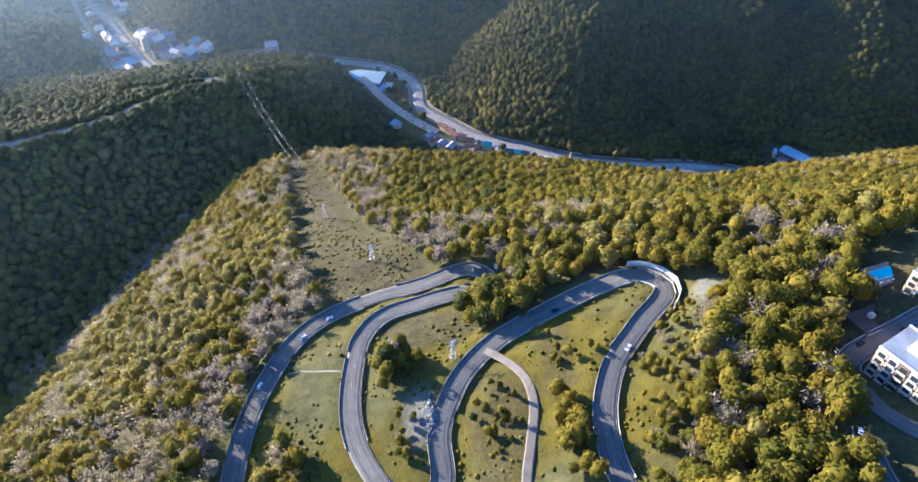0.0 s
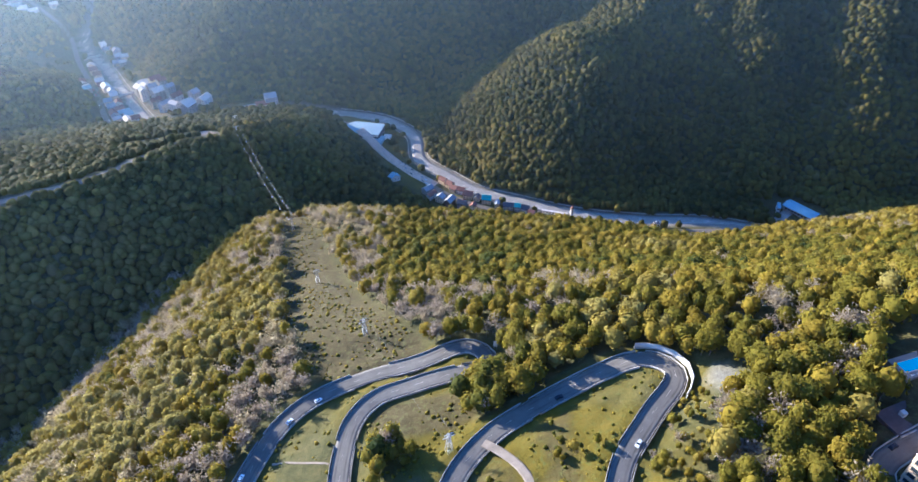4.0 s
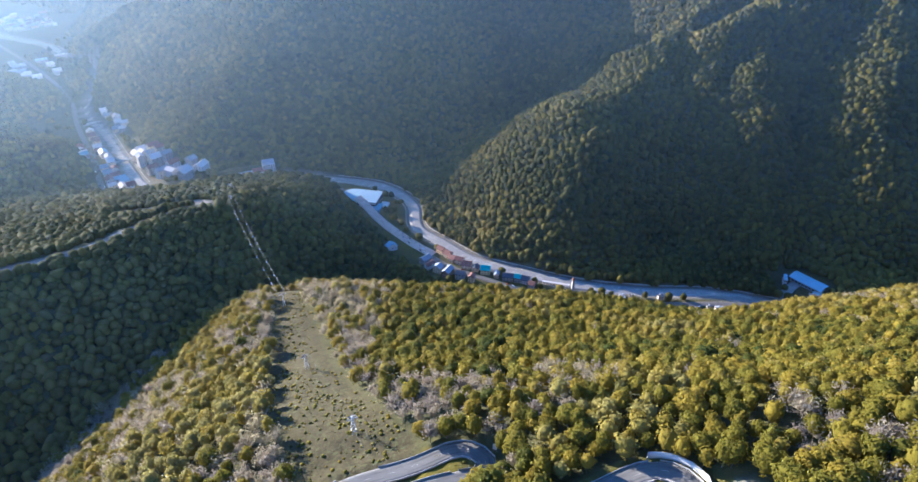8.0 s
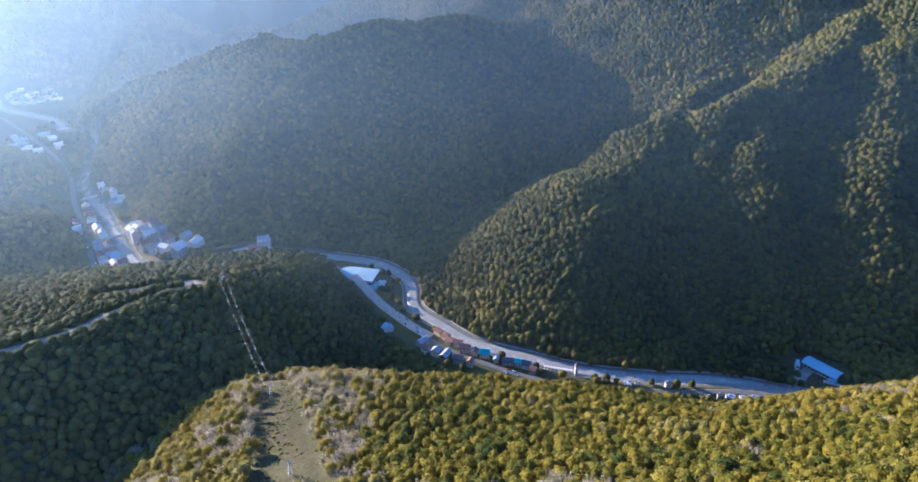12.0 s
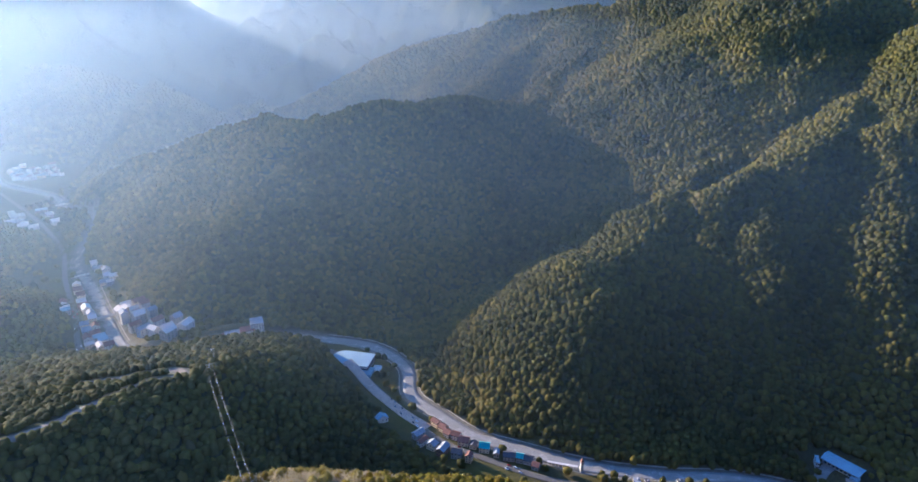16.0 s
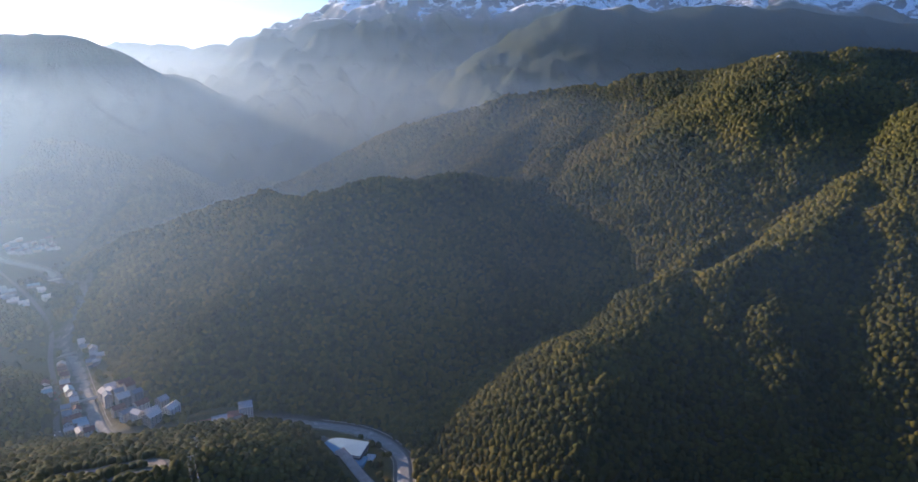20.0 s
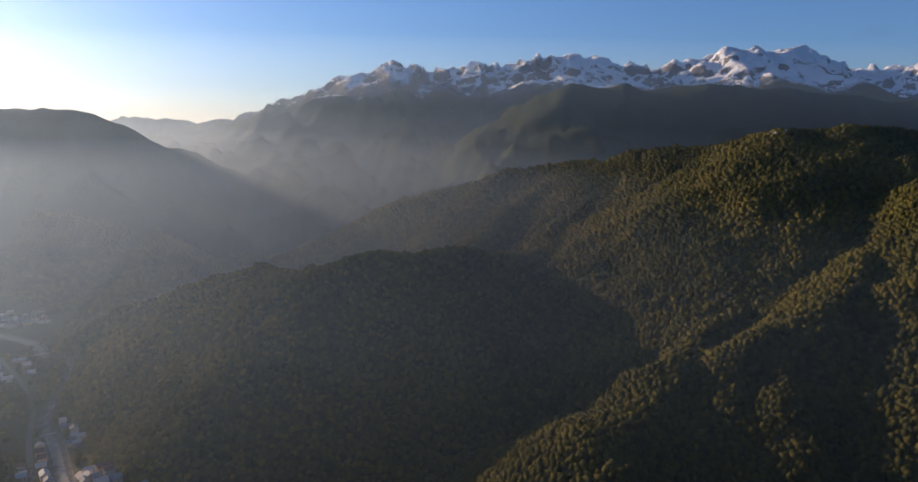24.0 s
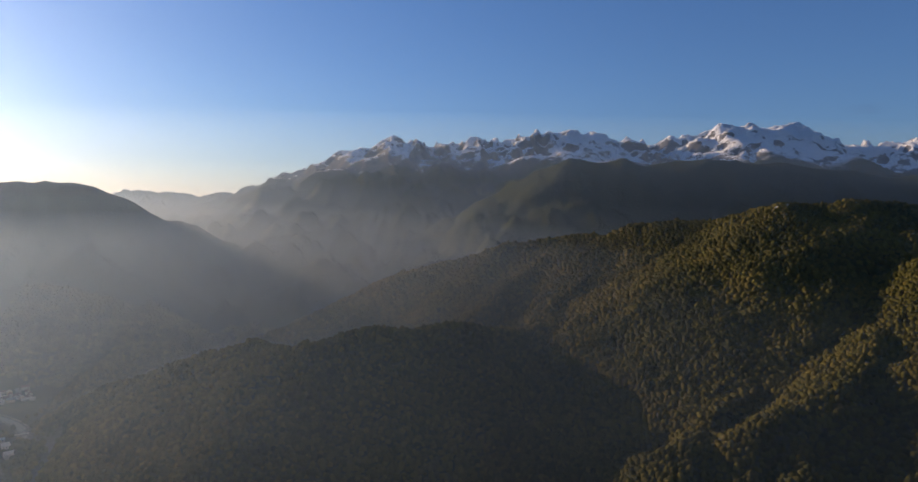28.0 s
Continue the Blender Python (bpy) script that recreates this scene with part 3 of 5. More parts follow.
def ribbon(name, line, heights, width, material, parent=None, lanes=6, thick=0.3):
    """A strip of that width along a line, with edges that go down."""
    side = spacing(line)
    rows_of = [(-1.0, -thick)] + [(-1 + 2 * k / lanes, 0.0) for k in range(lanes + 1)] + [(1.0, -thick)]
    verts = np.stack([np.column_stack([line + side * (a * width / 2), heights + dz]) for a, dz in rows_of], axis=1)
    n, m = len(line), len(rows_of)
    idx = np.arange(n * m).reshape(n, m)
    faces = np.stack([idx[:-1, :-1], idx[:-1, 1:], idx[1:, 1:], idx[1:, :-1]], axis=-1).reshape(-1, 4)[:, ::-1]
    return mesh_object(name, verts.reshape(-1, 3), faces, material, parent, True, across=np.tile([a for a, _ in rows_of], n))


hairpin_road = ribbon("road", road_lines["hairpin_road"], road_heights["hairpin_road"] + 0.1, 9.5, ASPHALT)
tagged(hairpin_road, "grey asphalt mountain road winding in hairpin bends", "road", kind="structure")
hotel_road = ribbon("road", road_lines["hotel_road"], road_heights["hotel_road"] + 0.1, 8.5, ASPHALT)
tagged(hotel_road, "dark asphalt access road beside the hotel", "road", kind="structure")
hotel_loop = ribbon("road", road_lines["hotel_loop"], road_heights["hotel_loop"] + 0.16, 7.5, ASPHALT)
tagged(hotel_loop, "dark asphalt drive along the hotel front", "road", kind="structure")
track = ribbon("gravel_track", track_line, np.maximum(track_height + 0.05, height_at(track_line[:, 0], track_line[:, 1]) + 0.2), 4.6, GRAVEL)
tagged(track, "pale gravel track between the hairpin bends", "track", kind="structure")
spur_track = ribbon("gravel_track", spur_line, spur_height + 0.05, 9, GRAVEL)
tagged(spur_track, "pale dirt road along the crest of a wooded spur", "track", kind="structure")
valley_road = ribbon("road", valley_line, valley_height + 0.1, 9, ASPHALT)
tagged(valley_road, "grey asphalt road along the valley floor", "road", kind="structure")
river = ribbon("river", river_line, river_height + 0.4, 19, RIVER, lanes=4)
tagged(river, "shallow pale mountain river with white water", "river", kind="structure")


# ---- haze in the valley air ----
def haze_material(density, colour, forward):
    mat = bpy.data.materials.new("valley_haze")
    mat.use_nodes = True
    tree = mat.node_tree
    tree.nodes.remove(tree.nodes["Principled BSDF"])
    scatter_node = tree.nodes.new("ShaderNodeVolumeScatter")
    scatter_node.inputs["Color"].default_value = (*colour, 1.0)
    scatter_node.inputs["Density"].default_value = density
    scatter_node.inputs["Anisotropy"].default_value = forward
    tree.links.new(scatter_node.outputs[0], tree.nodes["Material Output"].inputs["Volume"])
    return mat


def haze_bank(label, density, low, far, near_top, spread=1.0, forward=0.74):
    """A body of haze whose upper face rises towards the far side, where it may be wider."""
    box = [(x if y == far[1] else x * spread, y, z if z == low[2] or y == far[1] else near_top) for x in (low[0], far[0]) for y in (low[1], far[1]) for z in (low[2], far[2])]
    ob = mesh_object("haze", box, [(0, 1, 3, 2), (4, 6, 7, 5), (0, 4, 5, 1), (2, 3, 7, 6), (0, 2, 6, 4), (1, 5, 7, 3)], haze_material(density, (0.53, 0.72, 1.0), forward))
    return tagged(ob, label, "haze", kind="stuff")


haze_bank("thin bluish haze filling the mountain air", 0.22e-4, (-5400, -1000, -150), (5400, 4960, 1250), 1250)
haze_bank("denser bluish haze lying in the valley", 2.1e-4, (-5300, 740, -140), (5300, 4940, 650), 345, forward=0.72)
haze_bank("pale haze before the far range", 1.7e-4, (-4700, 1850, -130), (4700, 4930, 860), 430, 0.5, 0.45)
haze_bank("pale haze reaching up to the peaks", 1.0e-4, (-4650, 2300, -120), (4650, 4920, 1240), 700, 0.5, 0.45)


# ---- builders for things ----
_shared = {}


def shared_block(size, material, chamfer=0.0):
    """The mesh of a block that stands on its origin; alike blocks share one mesh."""
    key = (tuple(round(s, 2) for s in size), material.name, chamfer)
    if key not in _shared:
        bm = bmesh.new()
        bmesh.ops.create_cube(bm, size=1.0)
        for v in bm.verts:
            v.co = Vector((v.co.x * size[0], v.co.y * size[1], (v.co.z + 0.5) * size[2]))
        if chamfer:
            bmesh.ops.bevel(bm, geom=bm.edges[:], offset=chamfer, segments=1, affect="EDGES")
        me = bpy.data.meshes.new("block")
        bm.to_mesh(me)
        bm.free()
        me.materials.append(material)
        _shared[key] = me
    return _shared[key]


def part(name, data, parent, place=None, label=""):
    ob = new(name, data)
    ob.parent = parent
    if place is not None:
        ob.matrix_local = place
    if label:
        ob["label"] = label
    return ob


def block(name, size, place, material, parent, chamfer=0.0, label=""):
    return part(name, shared_block(size, material, chamfer), parent, place, label)


def gable_mesh(width, depth, rise, eaves, material):
    """A pitched roof sheet with thickness; its ridge runs along the depth."""
    key = ("gable", round(width, 1), round(depth, 1), round(rise, 1), material.name)
    if key not in _shared:
        w, d, t = width / 2 + eaves, depth / 2 + eaves, 0.35
        low = -eaves * rise / (width / 2)
        v = []
        for y in (-d, d):
            v += [(-w, y, low), (0, y, rise), (w, y, low), (w, y, low - t), (0, y, rise - t * 1.3), (-w, y, low - t)]
        f = [(k, (k + 1) % 6, (k + 1) % 6 + 6, k + 6) for k in range(6)]
        bm = bmesh.new()
        bv = [bm.verts.new(p) for p in v]
        for q in f:
            bm.faces.new([bv[i] for i in q])
        bm.faces.new([bv[i] for i in (5, 4, 1, 0)])
        bm.faces.new([bv[i] for i in (4, 3, 2, 1)])
        bm.faces.new([bv[i] for i in (6, 7, 10, 11)])
        bm.faces.new([bv[i] for i in (7, 8, 9, 10)])
        bmesh.ops.recalc_face_normals(bm, faces=bm.faces[:])
        me = bpy.data.meshes.new("roof")
        bm.to_mesh(me)
        bm.free()
        me.materials.append(material)
        _shared[key] = me
    return _shared[key]


def house(name, x, y, width, depth, height, turn, wall, roof, label, category="house", pitched=True, group="", sink=1.0, floors=None, rows=3):
    """A building with walls, a roof with eaves, and windows."""
    z = float(height_at(x, y))
    thing = new(name)
    thing.matrix_basis = pose(x, y, z, 0, 0, turn)
    tagged(thing, label, category, group)
    block("wall", (width, depth, height + sink), pose(0, 0, -sink), wall, thing)
    if pitched:
        rise = width * 0.32
        bm_gable = ("wedge", round(width, 1), round(depth, 1), wall.name)
        if bm_gable not in _shared:
            bm = bmesh.new()
            pts = [bm.verts.new((sx * width / 2, sy * (depth / 2 - 0.01), 0)) for sy in (-1, 1) for sx in (-1, 1)] + [bm.verts.new((0, sy * (depth / 2 - 0.01), rise - 0.4)) for sy in (-1, 1)]
            for f in ((0, 1, 4), (3, 2, 5), (1, 3, 5, 4), (2, 0, 4, 5), (0, 2, 3, 1)):
                bm.faces.new([pts[i] for i in f])
            me = bpy.data.meshes.new("gable")
            bm.to_mesh(me)
            bm.free()
            me.materials.append(wall)
            _shared[bm_gable] = me
        part("gable", _shared[bm_gable], thing, pose(0, 0, height))
        part("roof", gable_mesh(width, depth, rise, 0.7, roof), thing, pose(0, 0, height))
    else:
        block("roof", (width + 0.5, depth + 0.5, 0.5), pose(0, 0, height), roof, thing, 0.1)
        block("roof_unit", (min(3.0, width * 0.3), min(3.0, depth * 0.25), 1.6), pose(width * 0.18, depth * 0.12, height + 0.5), METAL, thing, 0.1)
    levels = floors or max(1, int(height / 3.3))
    for level in range(levels):
        zc = height * (level + 0.35) / levels
        for side, span, off in ((0, width, depth), (1, depth, width)):
            count = max(2, min(rows, int(span / 3)))
            for k in range(count):
                u = (k + 0.5) / count * span - span / 2
                for s in (-1, 1):
                    m = pose(u, s * (off / 2), zc) if side == 0 else pose(s * (off / 2), u, zc, 0, 0, 90)
                    block("window", (1.5, 0.16, 1.5), m, GLASS, thing)
    return thing


def wheel_mesh(radius, width):
    key = ("wheel", radius)
    if key not in _shared:
        bm = bmesh.new()
        bmesh.ops.create_cone(bm, cap_ends=True, segments=12, radius1=radius, radius2=radius, depth=width)
        bmesh.ops.rotate(bm, verts=bm.verts, matrix=Matrix.Rotation(radians(90), 3, "X"))
        me = bpy.data.meshes.new("wheel")
        bm.to_mesh(me)
        bm.free()
        me.materials.append(RUBBER)
        _shared[key] = me
    return _shared[key]


def profile_mesh(name, outline, width, material):
    """A side outline (x, z) drawn out across a width."""
    bm = bmesh.new()
    sides = [[bm.verts.new((x, s * width / 2, z)) for x, z in outline] for s in (-1, 1)]
    n = len(outline)
    for k in range(n):
        bm.faces.new([sides[0][k], sides[0][(k + 1) % n], sides[1][(k + 1) % n], sides[1][k]])
    bm.faces.new(sides[0][::-1])
    bm.faces.new(sides[1])
    bmesh.ops.recalc_face_normals(bm, faces=bm.faces[:])
    bmesh.ops.bevel(bm, geom=bm.edges[:], offset=0.06, segments=1, affect="EDGES")
    me = bpy.data.meshes.new(name)
    bm.to_mesh(me)
    bm.free()
    me.materials.append(material)
    return me


PAINT = {name: plain(name + "_car_paint", colour, 0.25, 0.1, size=2, wear=0.05) for name, colour in (("white", (0.8, 0.8, 0.8)), ("grey", (0.25, 0.26, 0.28)), ("red", (0.4, 0.04, 0.03)), ("dark", (0.03, 0.03, 0.04)))}
car_body = {name: profile_mesh("body", [(-2.15, 0.35), (-2.15, 0.85), (-1.9, 0.98), (1.0, 0.95), (2.0, 0.78), (2.15, 0.5), (2.1, 0.35)], 1.78, paint) for name, paint in PAINT.items()}
car_roof = {name: profile_mesh("roof", [(-1.5, 1.44), (-1.3, 1.52), (0.1, 1.5), (0.3, 1.42)], 1.4, paint) for name, paint in PAINT.items()}
car_glass = profile_mesh("windows", [(-1.85, 0.94), (-1.45, 1.46), (0.25, 1.45), (0.95, 0.94)], 1.56, GLASS)


def car(x, y, turn, colour="white", where="on the mountain road", z=None):
    thing = new("car")
    z = float(height_at(x, y)) + 0.42 if z is None else z
    thing.matrix_basis = pose(x, y, z, 0, 0, turn)
    tagged(thing, "small " + colour + " car " + where, "car", "cars")
    part("body", car_body[colour], thing)
    part("windows", car_glass, thing)
    part("roof", car_roof[colour], thing)
    for a in (-1.3, 1.3):
        for b in (-0.82, 0.82):
            part("wheel", wheel_mesh(0.33, 0.22), thing, pose(a, b, 0.33))
    return thing


# ---- the hairpin road ----
def along(line, heights, first, last, offset, width, base, top, name, material, parent=None):
    """A wall of even section beside a line."""
    piece, z = line[first:last], heights[first:last]
    side = spacing(line)[first:last]
    a, b = piece + side * (offset - width / 2), piece + side * (offset + width / 2)
    n = len(piece)
    rows_of = [np.column_stack([a, z + base]), np.column_stack([a + side * 0.04, z + top]), np.column_stack([b - side * 0.04, z + top]), np.column_stack([b, z + base])]
    verts = np.stack(rows_of, axis=1).reshape(-1, 3)
    faces = [(4 * i + k, 4 * i + k + 4, 4 * i + (k + 1) % 4 + 4, 4 * i + (k + 1) % 4) for i in range(n - 1) for k in range(4)]
    faces += [(3, 2, 1, 0), (4 * n - 4, 4 * n - 3, 4 * n - 2, 4 * n - 1)]
    return mesh_object(name, verts, faces, material, parent)


hl, hz = road_lines["hairpin_road"], road_heights["hairpin_road"] + 0.1
for offset in (-4.45, 4.45):
    along(hl, hz, 0, len(hl), offset, 0.16, -0.1, 0.012, "edge_line", WHITE, hairpin_road)
middle = spacing(hl)
for k in range(4, len(hl) - 4, 3):
    along(hl, hz, k, k + 2, 0.0, 0.14, -0.1, 0.012, "centre_dash", WHITE, hairpin_road)
n = len(hl)
bends = [(int(n * a), int(n * b)) for a, b in ((0.02, 0.10), (0.10, 0.18), (0.18, 0.25), (0.27, 0.36), (0.36, 0.45), (0.45, 0.52), (0.54, 0.62), (0.62, 0.70), (0.70, 0.77), (0.77, 0.85), (0.85, 0.92), (0.92, 0.99))]
for first, last in bends:
    for offset in (-5.3, 5.3):
        rail = along(hl, hz, first, last, offset, 0.3, -0.8, 0.75, "crash_barrier", CONCRETE)
        tagged(rail, "weathered pale concrete barrier along the mountain road", "barrier", "barriers of the hairpin road")

# white retaining wall outside the upper bend
bend_at = int(np.argmin(np.hypot(hl[:, 0] - 105, hl[:, 1] - 236)))
wall = along(hl, hz, bend_at - 4, bend_at + 4, -7.4, 0.7, -2.0, 3.4, "retaining_wall", WHITE)
tagged(wall, "curved white retaining wall outside a hairpin bend", "wall")

# arrow board outside the lower bend
board_z = float(height_at(22, 278))
board = new("road_sign")
board.matrix_basis = pose(22, 278, board_z, 0, 0, -12)
tagged(board, "tall white sign board on posts outside a hairpin bend", "sign")
block("panel", (2.2, 0.18, 4.2), pose(0, 0, 2.0), WHITE, board, 0.04)
for s in (-0.8, 0.8):
    block("post", (0.14, 0.14, 2.6), pose(s, 0.1, -0.4), METAL, board)

# footpath and rubble
path_line = glide([(-92, 213), (-80, 210), (-70, 208), (-61, 206)], 3.0)
footpath = ribbon("footpath", path_line, height_at(path_line[:, 0], path_line[:, 1]) + 0.12, 1.2, GRAVEL)
tagged(footpath, "narrow pale gravel footpath across the meadow", "footpath", kind="structure")


def boulder_mesh(seed, material):
    r = np.random.default_rng(seed)
    bm = bmesh.new()
    bmesh.ops.create_icosphere(bm, subdivisions=1, radius=1.0)
    for v in bm.verts:
        v.co = v.co * r.uniform(0.7, 1.25)
        v.co.z *= 0.7
    me = bpy.data.meshes.new("rock")
    bm.to_mesh(me)
    bm.free()
    me.materials.append(material)
    return me


ROCK = plain("grey_rock", (0.26, 0.25, 0.25), 0.95, size=1.5)
rocks = [boulder_mesh(k, ROCK) for k in range(5)]
heap_rng = random.Random(4)
heap_thing = new("rubble_heap")
heap_thing.matrix_basis = pose(-13, 170, float(height_at(-13, 170)))
tagged(heap_thing, "heap of grey rubble beside the mountain road", "rubble")
for k in range(110):
    x, y = heap_rng.gauss(0, 2.0), heap_rng.gauss(0, 6.5)
    z = float(height_at(-13 + x, 170 + y)) - float(height_at(-13, 170)) + max(0.0, 1.5 - abs(x) * 0.6)
    s = heap_rng.uniform(0.25, 0.75)
    part("rock", rocks[k % 5], heap_thing, pose(x, y, z, heap_rng.uniform(0, 90), 0, heap_rng.uniform(0, 360)) @ Matrix.Scale(s, 4))


def on_line(line, x, y, offset=0.0):
    """The nearest place on a line, and its heading."""
    k = int(np.argmin(np.hypot(line[:, 0] - x, line[:, 1] - y)))
    k = min(max(k, 1), len(line) - 2)
    way = line[k + 1] - line[k - 1]
    p = line[k] + spacing(line)[k] * offset
    return p[0], p[1], math.degrees(math.atan2(way[1], way[0])), k


for x, y, off, colour in ((-91, 240, 2.2, "white"), (-76, 256, 2.2, "white"), (78, 195, -2.0, "white"), (-103, 205, -2.0, "white"), (50, 229, 2.2, "dark")):
    px, py, heading, k = on_line(hl, x, y, off)
    car(px, py, heading, colour, z=float(hz[k]) + 0.01)
ol, oz = road_lines["hotel_road"], road_heights["hotel_road"] + 0.1
for x, y, off, colour in ((156, 139, 1.5, "white"), (152, 130, -1.8, "white"), (158, 150, 2.8, "grey"), (166, 168, -2.2, "dark")):
    px, py, heading, k = on_line(ol, x, y, off)
    car(px, py, heading, colour, "beside the hotel", z=float(oz[k]) + 0.01)
for offset in (-4.6, 4.6):
    kerb = along(ol, oz, 1, len(ol) - 1, offset, 0.5, -0.6, 0.55, "kerb_wall", CONCRETE)
    tagged(kerb, "low pale concrete wall along the hotel road", "wall")


# ---- hotel on the hill ----
def hill_hotel(x, y, base, turn, bays, storeys, depth, bay=4.4, storey=3.5):
    """A slab with coloured bays, balconies and a flat roof; its front looks to its -y, x runs along the front."""
    thing = new("hotel")
    thing.matrix_basis = pose(x, y, base, 0, 0, turn)
    tagged(thing, "long hotel with white and cream bays and rows of balconies", "hotel")
    length, height = bays * bay, storeys * storey
    block("wall", (length, depth, height + 8), pose(length / 2, depth / 2, -8), WHITE, thing, 0.1)
    block("roof", (length + 0.6, depth + 0.6, 0.5), pose(length / 2, depth / 2, height), ROOF_GREY, thing, 0.1)
    for s, size in ((0.0, (length + 0.8, 0.5, 1.0)), (depth, (length + 0.8, 0.5, 1.0))):
        block("parapet", size, pose(length / 2, s, height + 0.3), WHITE, thing, 0.08)
    for k in range(3):
        u = length * (0.2 + 0.3 * k)
        block("roof_house", (6.5, 7.5, 2.8), pose(u, depth * 0.55, height + 0.5), WHITE if k != 1 else ROOF_DARK, thing, 0.15)
        block("roof_vent", (1.6, 1.6, 1.2), pose(u + 5.2, depth * 0.35, height + 0.5), METAL, thing, 0.1)
    tones = (CREAM, WHITE, BROWN, WHITE)
    for b in range(bays):
        tone = tones[b % 4]
        u = (b + 0.5) * bay
        block("bay", (bay * 0.92, 0.9, height + 4), pose(u, -0.35, -4), tone, thing, 0.05)
        for s in range(storeys):
            z = s * storey + 0.4
            block("window", (bay * 0.6, 0.12, 2.1), pose(u, -0.82, z + 0.35), GLASS, thing)
            slab = block("balcony", (bay * 0.8, 1.5, 0.22), pose(u, -1.5, z), CONCRETE, thing)
            part("railing", shared_block((bay * 0.8, 0.1, 1.05), tone if tone is not BROWN else CREAM), slab, pose(0, -0.7, 0.2))
    for s in range(storeys):
        for k in range(4):
            block("window", (0.12, 1.6, 1.7), pose(-0.06, depth * (k + 0.5) / 4, s * storey + 0.8), GLASS, thing)
    block("end_panel", (0.3, depth * 0.96, height + 4), pose(-0.16, depth / 2, -4), CREAM, thing)
    return thing


hill_hotel(163, 160, 304.5, -58.6, 11, 4, 20)
hill_hotel(194, 198, 311, -55, 6, 3, 16)
pool = new("swimming_pool")
pool.matrix_basis = pose(191, 208, float(height_at(191, 208)) + 0.9, 0, 0, 18)
tagged(pool, "bright turquoise swimming pool on a paved terrace", "pool")
block("deck", (17, 11, 3.0), pose(0, 0, -2.9), PAVING, pool, 0.1)
block("basin_wall", (12.6, 5.6, 0.35), pose(-0.5, 0, 0.0), WHITE, pool, 0.06)
block("water", (11.8, 4.8, 0.4), pose(-0.5, 0, 0.0), POOL_WATER, pool)
for k in range(4):
    block("lounger", (1.9, 0.7, 0.35), pose(-5 + 3 * k, -4.3, 0.1), WHITE, pool, 0.08)
terrace = new("terrace")
terrace.matrix_basis = pose(180, 186, float(height_at(176, 182)), 0, 0, 22)
tagged(terrace, "brown paved terrace with a pale border wall", "terrace", kind="structure")
block("paving", (26, 12, 2.0), pose(0, 0, -1.7), plain("brown_paving", (0.10, 0.075, 0.07), 0.9, size=5), terrace, 0.05)
block("border_wall", (27, 0.5, 1.4), pose(0, -6.2, -0.6), CONCRETE, terrace, 0.05)
block("kiosk", (2.2, 2.2, 2.2), pose(-4, 1, 0.3), WHITE, terrace, 0.1)
house("hut", 118, 131, 11, 8.5, 3.6, 22, WHITE, ROOF_GREY, "small white hut with a grey pitched roof among trees", "hut")


# ---- masts and the ropeway ----
def strut(bm, a, b, r):
    a, b = Vector(a), Vector(b)
    way = b - a
    m = Matrix.Translation((a + b) / 2) @ way.to_track_quat("Z", "Y").to_matrix().to_4x4()
    bmesh.ops.create_cone(bm, cap_ends=True, segments=5, radius1=r, radius2=r, depth=way.length, matrix=m)


def mesh_from(bm, name, material):
    me = bpy.data.meshes.new(name)
    bm.to_mesh(me)
    bm.free()
    me.materials.append(material)
    return me


def lattice_mesh(height, foot, top):
    bm = bmesh.new()
    steps = 5
    corners = [(-1, -1), (1, -1), (1, 1), (-1, 1)]
    ring = lambda k: [(x * (foot + (top - foot) * k / steps) / 2, y * (foot + (top - foot) * k / steps) / 2, height * k / steps) for x, y in corners]
    for k in range(steps):
        low_ring, up_ring = ring(k), ring(k + 1)
        for c in range(4):
            strut(bm, low_ring[c], up_ring[c], 0.12)
            strut(bm, low_ring[c], up_ring[(c + 1) % 4], 0.07)
            strut(bm, up_ring[c], up_ring[(c + 1) % 4], 0.07)
    return mesh_from(bm, "lattice", METAL)


def crossarm_mesh(length):
    bm = bmesh.new()
    strut(bm, (-length / 2, 0, 0), (length / 2, 0, 0), 0.16)
    strut(bm, (-length / 2, 0, 0), (0, 0, 1.2), 0.09)
    strut(bm, (length / 2, 0, 0), (0, 0, 1.2), 0.09)
    return mesh_from(bm, "crossarm", METAL)


def pylon(x, y, height, turn, label):
    thing = new("pylon")
    thing.matrix_basis = pose(x, y, float(height_at(x, y)) - 0.3, 0, 0, turn)
    tagged(thing, label, "pylon", "pylons")
    part("lattice", lattice_mesh(height, 3.0, 0.9), thing)
    part("crossarm", crossarm_mesh(6.5), thing, pose(0, 0, height - 2.4))
    part("crossarm", crossarm_mesh(5.0), thing, pose(0, 0, height - 0.4))
    return thing


PYLONS = [(-3, 204, 14), (-56, 305, 14), (-108, 405, 14)]
for x, y, h in PYLONS:
    pylon(x, y, h, 28, "grey steel lattice pylon of a power line")


def wire_mesh(points, radius, material):
    bm = bmesh.new()
    for a, b in zip(points, points[1:]):
        strut(bm, a, b, radius)
    return mesh_from(bm, "wire", material)


def hang(a, b, sag, count=12):
    return [Vector(a).lerp(Vector(b), k / count) - Vector((0, 0, sag * 4 * (k / count) * (1 - k / count))) for k in range(count + 1)]


